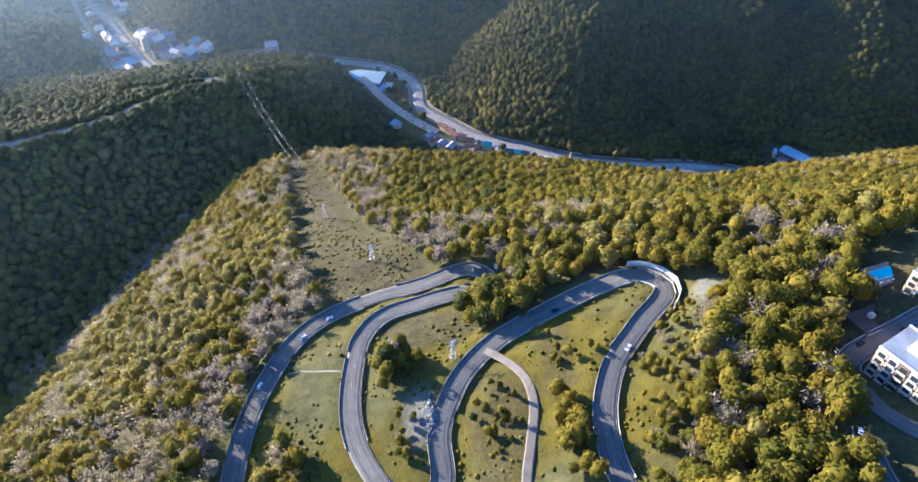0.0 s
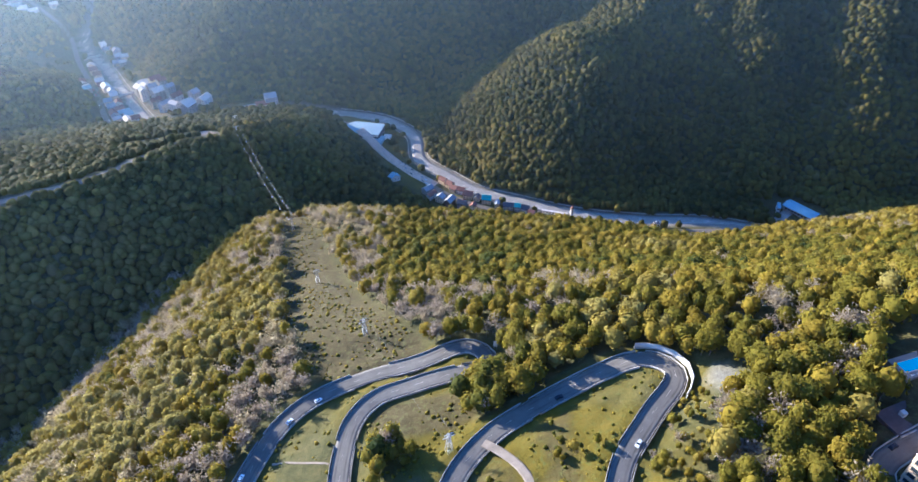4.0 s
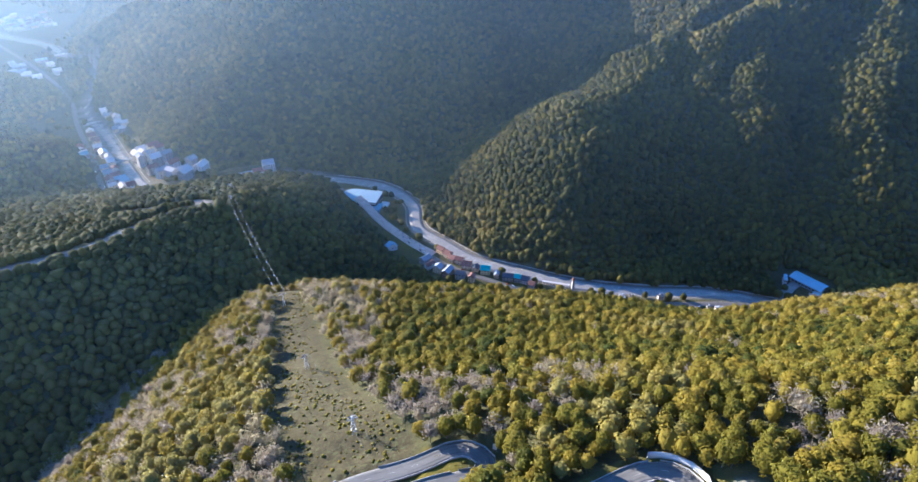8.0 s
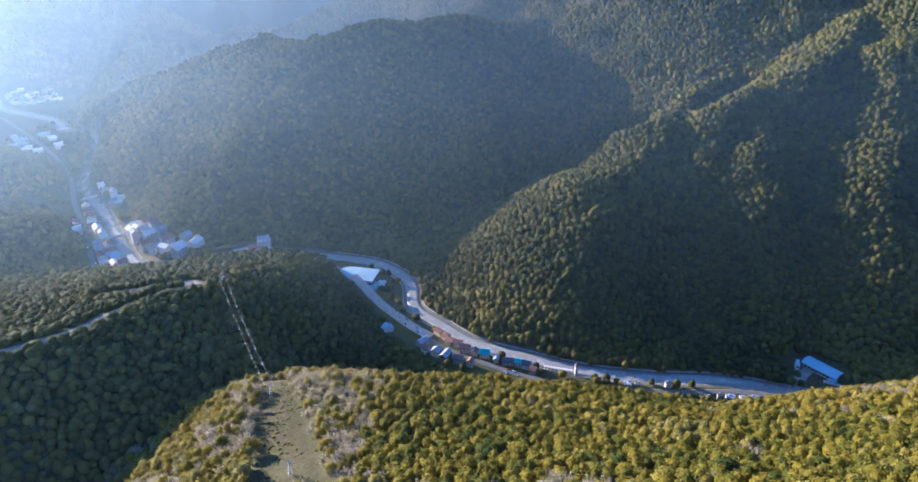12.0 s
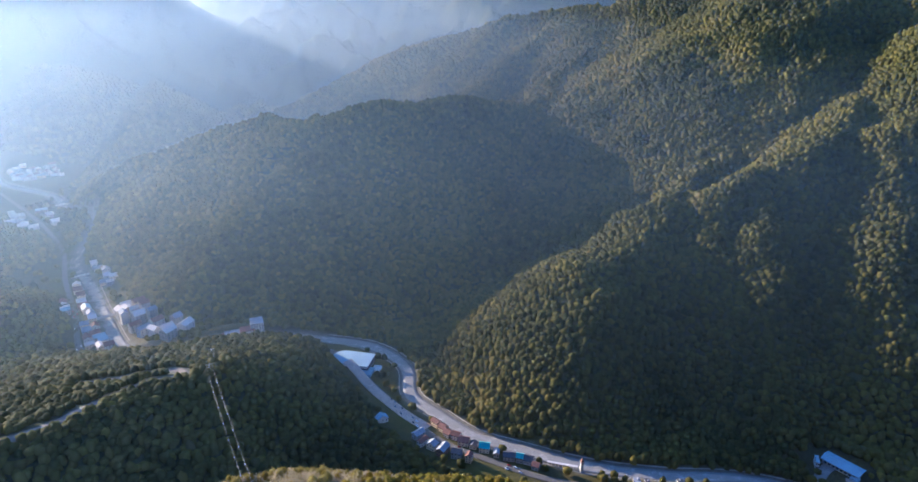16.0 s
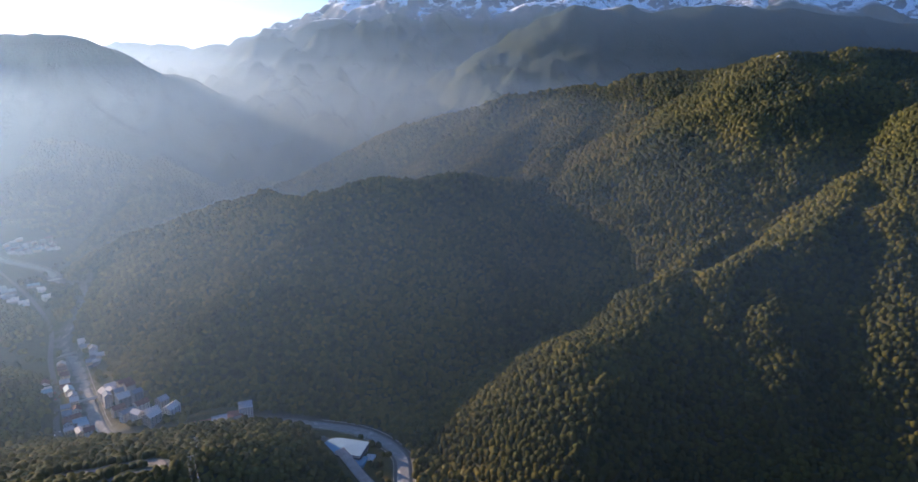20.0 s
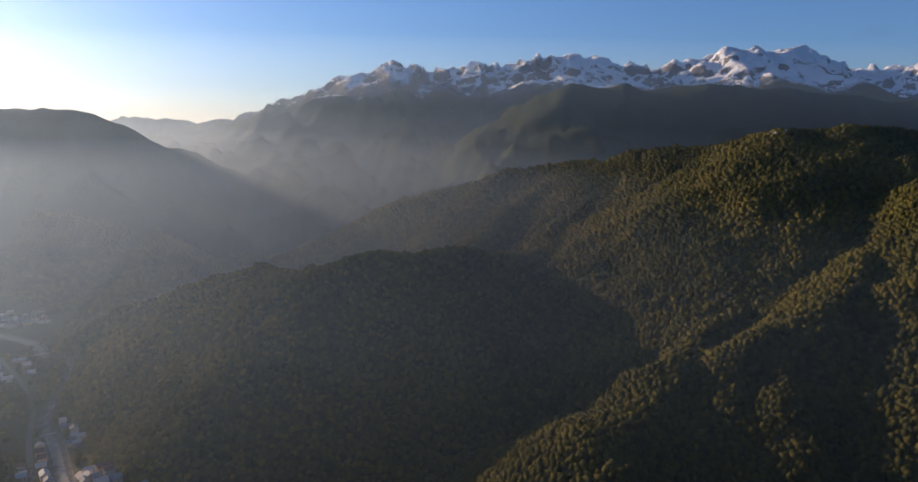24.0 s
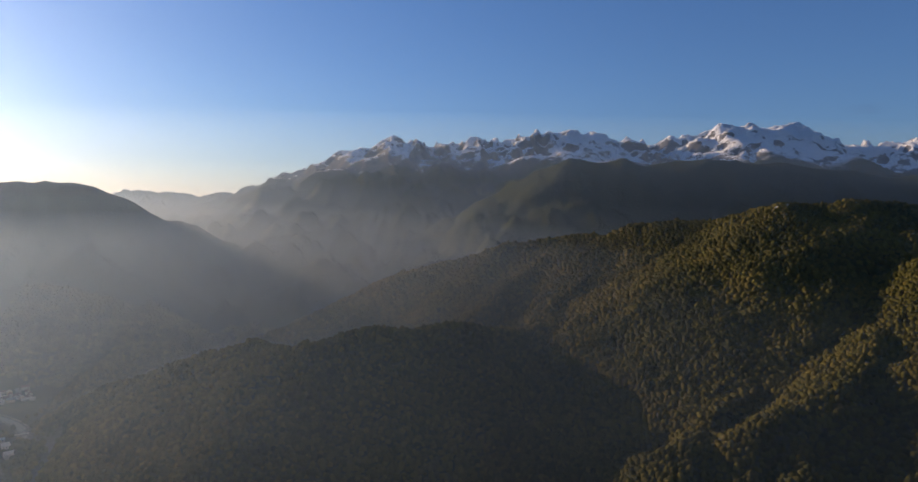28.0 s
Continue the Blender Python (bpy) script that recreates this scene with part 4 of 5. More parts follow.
power = new("power_line")
tagged(power, "thin sagging wires between the pylons", "power line")
for (ax, ay, ah), (bx, by, bh) in zip(PYLONS, PYLONS[1:]):
    for off in (-2.6, 2.6):
        za, zb = float(height_at(ax, ay)) + ah - 2.6, float(height_at(bx, by)) + bh - 2.6
        part("wire", wire_mesh(hang((ax + off * 0.88, ay + off * 0.47, za), (bx + off * 0.88, by + off * 0.47, zb), 2.5), 0.025, CABLE), power)

TOWERS = [(-164, 545, 15), (-285, 775, 14), (-312, 850, 13)]
LINE_TURN = math.degrees(math.atan2(775 - 545, -285 + 164)) - 90
for x, y, h in TOWERS:
    mast = new("ropeway_tower")
    mast.matrix_basis = pose(x, y, float(height_at(x, y)) - 0.5, 0, 0, LINE_TURN)
    tagged(mast, "slim grey steel tower carrying ropeway cables", "ropeway tower", "ropeway towers")
    part("lattice", lattice_mesh(h, 2.0, 1.0), mast)
    part("crossarm", crossarm_mesh(7.0), mast, pose(0, 0, h))
rope = new("ropeway")
tagged(rope, "pair of ropeway cables with small white cabins", "ropeway")
cabin_bm = bmesh.new()
bmesh.ops.create_cube(cabin_bm, size=1.0)
for v in cabin_bm.verts:
    v.co = Vector((v.co.x * (1.3 if v.co.z > 0 else 1.1), v.co.y * (1.5 if v.co.z > 0 else 1.3), v.co.z * 1.5 - 2.2))
bmesh.ops.bevel(cabin_bm, geom=cabin_bm.edges[:], offset=0.2, segments=1, affect="EDGES")
strut(cabin_bm, (0, 0, -1.5), (0, 0, 0), 0.07)
cabin_me = mesh_from(cabin_bm, "cabin", ROOF_GREY)
c, s = math.cos(radians(LINE_TURN)), math.sin(radians(LINE_TURN))
for (ax, ay, ah), (bx, by, bh) in zip(TOWERS, TOWERS[1:]):
    for off in (-3.3, 3.3):
        a = (ax + c * off, ay + s * off, float(height_at(ax, ay)) + ah - 0.4)
        b = (bx + c * off, by + s * off, float(height_at(bx, by)) + bh - 0.4)
        span = (Vector(b) - Vector(a)).length
        line = hang(a, b, span * 0.03, 16)
        part("cable", wire_mesh(line, 0.09, CABLE), rope)
        for k in range(1, int(span / 34)):
            u = (k + (0.5 if off > 0 else 0.0)) * 34 / span
            if u < 0.98:
                p = line[min(15, int(u * 16))].lerp(line[min(16, int(u * 16) + 1)], u * 16 - int(u * 16))
                part("cabin", cabin_me, rope, pose(p.x, p.y, p.z, 0, 0, LINE_TURN))


# ---- valley floor: large buildings ----
def rounded_slab(length, width, height, radius, material, bow=0.0):
    """A slab with one half-round end."""
    bm = bmesh.new()
    outline = [(-length / 2 + radius + radius * math.cos(a), (width / 2) * math.sin(a)) for a in [math.pi / 2 + math.pi * k / 10 for k in range(11)]]
    outline += [(length / 2, -width / 2), (length / 2, width / 2)]
    low_ring = [bm.verts.new((x, y, 0)) for x, y in outline]
    top_ring = [bm.verts.new((x, y, height)) for x, y in outline]
    k = len(outline)
    for i in range(k):
        bm.faces.new([low_ring[i], low_ring[(i + 1) % k], top_ring[(i + 1) % k], top_ring[i]])
    middle_v = bm.verts.new((0, 0, height + bow))
    for i in range(k):
        bm.faces.new([top_ring[i], top_ring[(i + 1) % k], middle_v])
    bm.faces.new(low_ring[::-1])
    return mesh_from(bm, "slab", material)


arena = new("sports_hall")
arena.matrix_basis = pose(-152, 962, float(height_at(-152, 962)), 0, 0, -12)
tagged(arena, "large hall with a pale blue roof rounded at one end", "sports hall")
part("wall", rounded_slab(58, 34, 11, 17, WHITE), arena)
part("glazing", rounded_slab(58.6, 34.6, 4, 17.3, GLASS), arena, pose(0, 0, 3.5))
part("roof", rounded_slab(61, 37, 1.2, 18.5, ROOF_BLUE, 1.0), arena, pose(0, 0, 11))
block("dark_wall", (0.8, 30, 6), pose(30.2, 0, 4), ROOF_DARK, arena)
block("annexe", (20, 22, 6), pose(28, -17, -1), ROOF_BLUE, arena, 0.2)
block("annexe", (12, 14, 4.5), pose(40, -4, -1), WHITE, arena, 0.2)
house("hall", -92, 822, 15, 9, 6, 30, WHITE, ROOF_BLUE, "small white hall with a pale roof beside the valley road", "hall")

complex_ = new("apartment_block")
complex_.matrix_basis = pose(-352, 1030, float(height_at(-352, 1030)), 0, 0, 22)
tagged(complex_, "long stepped apartment block with pale grey walls", "apartment block")
for k, (u, w, d, h) in enumerate(((-24, 26, 17, 13), (0, 24, 17, 15), (22, 22, 18, 18), (38, 20, 22, 26))):
    block("wing", (w, d, h + 2), pose(u, 0 if k < 3 else 8, -2), WHITE, complex_, 0.2)
    block("roof", (w + 0.6, d + 0.6, 0.6), pose(u, 0 if k < 3 else 8, h), ROOF_GREY if k % 2 else ROOF_RED, complex_, 0.1)
    for level in range(int(h / 3.2)):
        for j in range(int(w / 4)):
            block("window", (1.8, 0.2, 1.6), pose(u - w / 2 + 2 + 4 * j, (0 if k < 3 else 8) - d / 2, 1.2 + 3.2 * level), GLASS, complex_)

# the station under the slope, with its pale blue roof
station = new("cable_station")
station.matrix_basis = pose(462, 742, float(height_at(462, 742)), 0, 0, -52)
tagged(station, "low station building with a bright pale blue roof", "station")
block("wall", (40, 17, 9), pose(0, 0, -2), CONCRETE, station, 0.2)
part("roof", gable_mesh(19, 42, 2.2, 0.8, ROOF_BLUE), station, pose(0, 0, 7, 0, 0, 90))
block("porch", (9, 8, 5), pose(18, -9, -1), ROOF_BLUE, station, 0.2)
for k in range(8):
    block("window", (3.0, 0.2, 2.4), pose(-16 + 4.6 * k, -8.55, 2), GLASS, station)
house("slab_building", 434, 748, 4, 14, 9, -20, WHITE, ROOF_BLUE, "narrow white slab building beside the station", "building", pitched=False)
ramp_line = glide([(400, 690), (418, 715), (436, 735), (448, 745)], 5.0)
ramp = ribbon("ramp", ramp_line, height_at(ramp_line[:, 0], ramp_line[:, 1]) + 0.4, 13, PAVING)
tagged(ramp, "broad concrete ramp up to the station", "ramp", kind="structure")

# clock tower and the arcade beside it
tower = new("tower")
tower.matrix_basis = pose(152, 733, float(height_at(152, 733)), 0, 0, 10)
tagged(tower, "slender white tower with a pointed cap", "tower")
block("shaft", (3.4, 3.4, 17), pose(0, 0, -1), WHITE, tower, 0.15)
block("gallery", (4.6, 4.6, 1.0), pose(0, 0, 14), CONCRETE, tower, 0.15)
cap = bmesh.new()
bmesh.ops.create_cone(cap, cap_ends=True, segments=4, radius1=3.0, radius2=0.05, depth=5.0, matrix=Matrix.Translation((0, 0, 18.5)) @ Matrix.Rotation(radians(45), 4, "Z"))
part("cap", mesh_from(cap, "cap", ROOF_RED), tower)
for k in range(4):
    block("window", (0.9, 3.5, 1.6), pose(0, 0, 3 + 3 * k), GLASS, tower)
arcade = new("arcade")
arcade.matrix_basis = pose(132, 742, float(height_at(132, 742)), 0, 0, -14)
tagged(arcade, "white arcade of arches beside the tower", "arcade")
for k in range(8):
    arch = bmesh.new()
    pts = [(2.0 * math.cos(math.pi * j / 8), 0, 2.5 + 2.0 * math.sin(math.pi * j / 8)) for j in range(9)]
    for a, b in zip([(2.0, 0, -0.5)] + pts, pts + [(-2.0, 0, -0.5)]):
        strut(arch, a, b, 0.35)
    part("arch", mesh_from(arch, "arch", WHITE), arcade, pose(-16 + 4.3 * k, 0, 0))
block("walk_roof", (36, 3.5, 0.4), pose(-1, 0, 4.8), WHITE, arcade)

# ---- valley floor: houses ----
town_rng = random.Random(11)
placed = [(-152, 962, 34), (-352, 1030, 45), (-92, 822, 9), (152, 733, 5), (132, 742, 12), (462, 742, 24), (434, 748, 9)]


def town(centre_line, half, count, sizes, heights, walls, roofs, label, pitched, group):
    line = glide(centre_line, 12.0)
    made = tries = 0
    while made < count and tries < count * 35:
        tries += 1
        k = town_rng.randrange(1, len(line) - 1)
        way = line[k + 1] - line[k - 1]
        heading = math.degrees(math.atan2(way[1], way[0]))
        p = line[k] + spacing(line)[k] * town_rng.uniform(-half, half)
        x, y = float(p[0]), float(p[1])
        w, d = town_rng.uniform(*sizes), town_rng.uniform(*sizes) * 1.3
        r = max(w, d) * 0.5
        one = (np.array([x]), np.array([y]))
        if float(height_at(x, y)) - float(valley_floor(np.array(y))) > 14 or distance(river_line, *one)[0] < 14 + r or distance(valley_line, *one)[0] < 6 + r:
            continue
        if any(math.hypot(x - a, y - b) < r + c for a, b, c in placed):
            continue
        placed.append((x, y, r))
        house("house", x, y, w, d, town_rng.uniform(*heights), heading + town_rng.choice((0, 90)) + town_rng.uniform(-6, 6), town_rng.choice(walls), town_rng.choice(roofs), label, "house", pitched, group)
        made += 1


PALE = [WHITE, WHITE, CREAM, CONCRETE]
town([(-716, 1235), (-640, 1115), (-575, 1020), (-530, 970)], 26, 26, (9, 15), (5, 9), PALE, [ROOF_RED, ROOF_GREY, WHITE, ROOF_BLUE], "pale house with a pitched roof in the river town", True, "houses of the river town")
town([(-575, 1140), (-520, 1085), (-455, 1040), (-420, 1030)], 24, 24, (11, 18), (12, 21), PALE, [ROOF_GREY, ROOF_RED, WHITE], "tall pale hotel block on the river bank", True, "hotel blocks of the river town")
town([(-760, 1400), (-715, 1320), (-650, 1220)], 16, 9, (9, 14), (6, 10), PALE, [ROOF_GREY, WHITE], "pale house at the foot of the wooded slope", True, "houses of the river town")
town([(-1090, 1690), (-990, 1560), (-890, 1440)], 55, 12, (14, 30), (6, 9), [WHITE, CONCRETE], [ROOF_GREY, WHITE, ROOF_BLUE], "long low shed with a pale flat roof", False, "sheds of the works yard")
town([(-1500, 2330), (-1350, 2120), (-1230, 1980)], 60, 34, (9, 16), (5, 10), PALE, [ROOF_GREY, ROOF_RED, WHITE], "pale house in the far part of the valley town", True, "houses of the far town")
town([(-40, 815), (0, 782), (40, 770), (85, 763), (118, 748)], 26, 40, (6, 12), (5, 10), [WHITE, CREAM, BROWN, CONCRETE], [ROOF_RED, ROOF_RED, ROOF_DARK, ROOF_GREY, ROOF_GREY, ROOF_TEAL], "village house with a steep roof beside the river", True, "houses of the river village")
town([(200, 716), (260, 712), (330, 708), (380, 704)], 22, 16, (5, 10), (3, 7), [WHITE, CONCRETE], [ROOF_GREY, ROOF_DARK], "low service building beside the valley road", False, "service buildings")
for k, (x, y, w, d, h) in enumerate(((776, 1800, 15, 8, 6), (800, 1806, 9, 8, 9), (752, 1815, 10, 7, 5), (826, 1812, 8, 7, 5), (958, 1795, 16, 6, 4))):
    house("lodge", x, y, w, d, h, 8 * k, WHITE, ROOF_GREY, "white mountain lodge on the wooded crest", "lodge", k % 2 == 0, "lodges on the crest", 4)

for k, (x, y) in enumerate(((-595, 1108), (-722, 1282), (-800, 1480), (-1020, 1735))):
    px, py, heading, i = on_line(river_line, x, y)
    deck = new("bridge")
    deck.matrix_basis = pose(px, py, float(river_height[i]) + 3.6, 0, 0, heading + 90)
    tagged(deck, "narrow concrete bridge across the river", "bridge", "river bridges")
    block("deck", (44, 6, 0.9), pose(0, 0, 0), CONCRETE, deck, 0.1)
    for s in (-2.8, 2.8):
        block("parapet", (44, 0.3, 1.0), pose(0, s, 0.9), METAL, deck)
    for s in (-7, 7):
        block("pier", (1.6, 5, 4.2), pose(s, 0, -4.2), CONCRETE, deck, 0.1)

# promenade, embankments and parked cars
prom_line = glide([(-160, 925), (-125, 888), (-95, 858), (-66, 826), (-38, 800)], 6.0)
promenade = ribbon("promenade", prom_line + (6, 10), height_at(prom_line[:, 0], prom_line[:, 1]) + 0.7, 15, plain("pinkish_paving", (0.46, 0.34, 0.26), 0.9, size=6))
tagged(promenade, "pinkish paved promenade beside the river", "promenade", kind="structure")
for side_of in (-1, 1):
    bank = along(river_line, river_height, 4, len(river_line) - 4, 14.5 * side_of, 1.0, -1.5, 1.9, "embankment", CONCRETE)
    tagged(bank, "long pale concrete embankment wall along the river", "embankment", kind="structure")
east_line = glide([(455, 722), (500, 700), (560, 672), (640, 640), (740, 610)], 8.0)
east_road = ribbon("road", east_line, height_at(east_line[:, 0], east_line[:, 1]) + 1.2, 6, PAVING)
tagged(east_road, "pale road leaving the station along the slope", "road", kind="structure")
parking = random.Random(21)
for k in range(46):
    px, py, heading, i = on_line(valley_line, *parking.choice(((-60, 840), (-20, 795), (-130, 935), (-200, 1003), (60, 745), (-560, 985), (-640, 1100))))
    i = min(max(i + parking.randint(-6, 6), 2), len(valley_line) - 3)
    p = valley_line[i] + spacing(valley_line)[i] * parking.choice((-2.6, 2.6, 5.0))
    way = valley_line[i + 1] - valley_line[i - 1]
    car(float(p[0]), float(p[1]), math.degrees(math.atan2(way[1], way[0])), parking.choice(("white", "grey", "red", "dark")), "on the valley road", z=float(valley_height[i]) + 0.12)

# thin cloud high over the far range
cu, cv = np.meshgrid(np.linspace(0, 1, 41), np.linspace(-1, 1, 9))
cloud_xyz = np.stack([2500 + 2300 * cu, 4900 + 0 * cu + 30 * cv, 1290 + 150 * cu + (40 + 75 * cu) * cv], axis=-1).reshape(-1, 3)
ci = np.arange(cu.size).reshape(cu.shape)
cloud = mesh_object("cloud", cloud_xyz, np.stack([ci[:-1, :-1], ci[:-1, 1:], ci[1:, 1:], ci[1:, :-1]], axis=-1).reshape(-1, 4), CLOUD, smooth=True, along=cu.ravel(), across=(1 - np.abs(cv)).ravel())
tagged(cloud, "thin white cloud streak over the far range", "cloud", kind="structure")


# ---- woods ----
rng = np.random.default_rng(7)


def lump(seed, subdivisions, spread, squash):
    r = np.random.default_rng(seed)
    bm = bmesh.new()
    bmesh.ops.create_icosphere(bm, subdivisions=subdivisions, radius=1.0)
    v = np.array([p.co[:] for p in bm.verts])
    f = np.array([[p.index for p in q.verts] for q in bm.faces])
    bm.free()
    ways = r.normal(size=(7, 3))
    ways /= np.linalg.norm(ways, axis=1, keepdims=True)
    swell = 0.8 + 0.4 * np.clip((v @ ways.T).max(axis=1), 0, 1) ** 3
    return v * (swell * r.uniform(1 - spread, 1 + spread, len(v)))[:, None] * (1, 1, squash), f


def leafy_crown(seed, radius, squash, tufts, size):
    """A lumpy crown whose skin is broken up into many small leaf tufts."""
    r = np.random.default_rng(seed)
    v, f = lump(seed, 2, 0.1, squash)
    skin = v * radius
    f = f[(v[f][:, :, 2] > -0.35).any(axis=1)]
    verts, faces = [skin * 0.8], [f]
    at = len(v)
    for k in range(tufts):
        tri = skin[f[r.integers(len(f))]]
        w = r.dirichlet((1, 1, 1))
        centre = (w @ tri) * r.uniform(0.84, 1.1)
        out = centre / np.linalg.norm(centre)
        a = np.cross(out, r.normal(size=3))
        a /= np.linalg.norm(a)
        b = np.cross(out, a) + out * r.uniform(-0.9, 0.9)
        s = size * r.uniform(0.55, 1.3)
        tip = centre + out * s * r.uniform(0.1, 0.7)
        verts.append(np.array([centre + a * s * 0.6 - b * s * 0.3, centre - a * s * 0.6 - b * s * 0.25, centre + b * s * 0.8 + a * s * 0.15, tip]))
        faces.append(np.array([(0, 1, 3), (1, 2, 3), (2, 0, 3)]) + at)
        at += 4
    return np.vstack(verts), np.vstack(faces)


def twiggy_crown(seed, radius, squash, count):
    """A leafless crown: slender branches that fan out, with a few buds."""
    r = np.random.default_rng(seed)
    verts, faces, at = [], [], 0
    for k in range(count):
        way = r.normal(size=3)
        way[2] = abs(way[2]) * 1.1 + 0.15
        way /= np.linalg.norm(way)
        begin = np.array([0, 0, -radius * 0.75]) + way * radius * r.uniform(0.0, 0.75)
        end = np.array([0, 0, -radius * 0.5]) + way * radius * r.uniform(0.9, 1.55) * (1, 1, squash)
        a = np.cross(way, r.normal(size=3))
        a *= r.uniform(0.10, 0.24) / np.linalg.norm(a)
        b = np.cross(way, a)
        verts.append(np.array([begin + a, begin - a * 0.5 + b * 0.8, begin - a * 0.5 - b * 0.8, end]))
        faces.append(np.array([(0, 1, 3), (1, 2, 3), (2, 0, 3)]) + at)
        at += 4
        for j in range(2):
            mid = begin + (end - begin) * r.uniform(0.5, 1.05) + r.normal(size=3) * 0.35
            t = r.normal(size=(3, 3)) * 0.42
            verts.append(mid + t)
            faces.append(np.array([(0, 1, 2)]) + at)
            at += 3
    return np.vstack(verts), np.vstack(faces)


def far_crown(seed):
    """A lumpy crown seen from afar."""
    v, f = lump(seed, 1, 0.14, 0.85)
    return v, f[(v[f][:, :, 2] > -0.25).any(axis=1)]


def stack(pieces, spots, turns, scales, tints):
    """Joins one piece per spot: corners, triangles and tints."""
    V, F, T, at = [], [], [], 0
    kinds = rng.integers(0, len(pieces), len(spots))
    for k, (pv, pf) in enumerate(pieces):
        pick = kinds == k
        n = pick.sum()
        if not n:
            continue
        c, s = np.cos(turns[pick])[:, None], np.sin(turns[pick])[:, None]
        sc = scales[pick]
        x = pv[None, :, 0] * sc[:, 0:1]
        y = pv[None, :, 1] * sc[:, 0:1]
        v = np.stack([x * c - y * s, x * s + y * c, pv[None, :, 2] * sc[:, 1:2]], axis=-1) + spots[pick][:, None, :]
        V.append(v.reshape(-1, 3))
        F.append((pf[None] + (np.arange(n) * len(pv))[:, None, None]).reshape(-1, 3) + at)
        T.append(np.repeat(tints[pick], len(pv)))
        at += n * len(pv)
    return np.vstack(V), np.vstack(F), np.concatenate(T)


def scatter(x0, x1, y0, y1, gap):
    """Places on a jittered grid."""
    a, b = np.meshgrid(np.arange(x0, x1, gap), np.arange(y0, y1, gap))
    a, b = a.ravel(), b.ravel()
    return a + rng.uniform(-0.45, 0.45, a.size) * gap, b + rng.uniform(-0.45, 0.45, b.size) * gap


all_roads = np.vstack(list(road_lines.values()))
# the near hill
tx, ty = scatter(-430, 560, 60, 720, 7.5)
keep = near_hill(tx, ty) > land(tx, ty) - 10
meadow = open_share(tx, ty)
hotel_yard = within([(150, 90), (150, 150), (152, 176), (172, 190), (180, 226), (260, 240), (260, 80)], tx, ty)
keep &= (distance(all_roads, tx, ty) > 7.4) & (cut_share(tx, ty) < 0.3) & (meadow < 0.5) & ~hotel_yard
keep &= (np.hypot(tx - 123, ty - 222) > 12) & (distance(track_line, tx, ty) > 6)
tx, ty = tx[keep], ty[keep]
# groves and bushes on the meadow: middle, half widths, count, size
GROVES = [(-33, 206, 9, 9, 30, 0.85), (17, 243, 15, 15, 42, 1.0), (-78, 148, 13, 18, 30, 0.75), (-72, 124, 14, 14, 26, 0.8), (17, 165, 8, 20, 22, 0.4), (47, 150, 7, 22, 34, 0.7), (48, 196, 12, 9, 10, 0.4), (94, 168, 12, 26, 44, 0.42), (106, 204, 11, 24, 36, 0.36), (88, 148, 9, 20, 26, 0.45), (85, 130, 14, 16, 16, 0.7), (-28, 160, 9, 22, 14, 0.4), (150, 200, 22, 16, 6, 0.6), (165, 225, 14, 10, 6, 0.8), (185, 160, 6, 6, 2, 0.5)]
gx_, gy_, gs_ = [], [], []
for mx, my, hx, hy, count, grow in GROVES:
    a, b = rng.normal(size=(2, count)) * 0.55
    gx_.append(mx + a * hx)
    gy_.append(my + b * hy)
    gs_.append(grow * rng.uniform(0.6, 1.25, count))
gx_, gy_, gs_ = (np.concatenate(v) for v in (gx_, gy_, gs_))
# low scrub and tussocks over the meadow and the cut strip
sx, sy = scatter(-108, 126, 62, 286, 3.4)
lush = rough(sx, sy, 24, 3, 113) + rng.uniform(-0.5, 0.5, sx.size)
some = within(MEADOW, sx, sy) & (lush > 0.2)
ux, uy = scatter(-185, 0, 262, 600, 3.2)
cutover = (cut_share(ux, uy) > 0.4) & (rough(ux, uy, 22, 3, 117) + rng.uniform(-0.6, 0.6, ux.size) > -0.1)
sx, sy = np.concatenate([sx[some], ux[cutover]]), np.concatenate([sy[some], uy[cutover]])
off_road = (distance(all_roads, sx, sy) > 6.3) & (distance(track_line, sx, sy) > 3.2)
sx, sy = sx[off_road], sy[off_road]
grown = rng.uniform(0.3, 1.0, sx.size) ** 1.8 * 1.3
scrub_spots = np.column_stack([sx, sy, height_at(sx, sy) + 0.35 * grown])
V, F, T = stack([lump(500 + k, 1, 0.3, 0.7) for k in range(6)], scrub_spots, rng.uniform(0, 6.28, sx.size), np.stack([grown, grown * rng.uniform(0.6, 1.1, sx.size)], axis=1), np.clip(rng.normal(0.5, 0.22, sx.size), 0, 1))
tagged(mesh_object("scrub", V, F, LEAF, tint=T), "low olive scrub and tussocks on the meadow", "scrub", kind="stuff")
clear = (distance(all_roads, gx_, gy_) > 7) & (distance(track_line, gx_, gy_) > 4)
tx, ty = np.concatenate([tx, gx_[clear]]), np.concatenate([ty, gy_[clear]])
beside = np.clip((distance(road_lines["hairpin_road"], tx, ty) - 4) / 22, 0.38, 1.0)
grow = np.where(np.arange(tx.size) < tx.size - clear.sum(), np.where((tx > 60) & (ty < 235), beside * 1.2, 1.0), 0)
grow[tx.size - clear.sum():] = gs_[clear]
tz = height_at(tx, ty)
bare = rng.uniform(size=tx.size) < np.clip(0.2 + 0.6 * rough(tx, ty, 80, 3, 57) + 0.36 * (tx < -60) - 0.25 * (tx > 30), 0.02, 0.75)
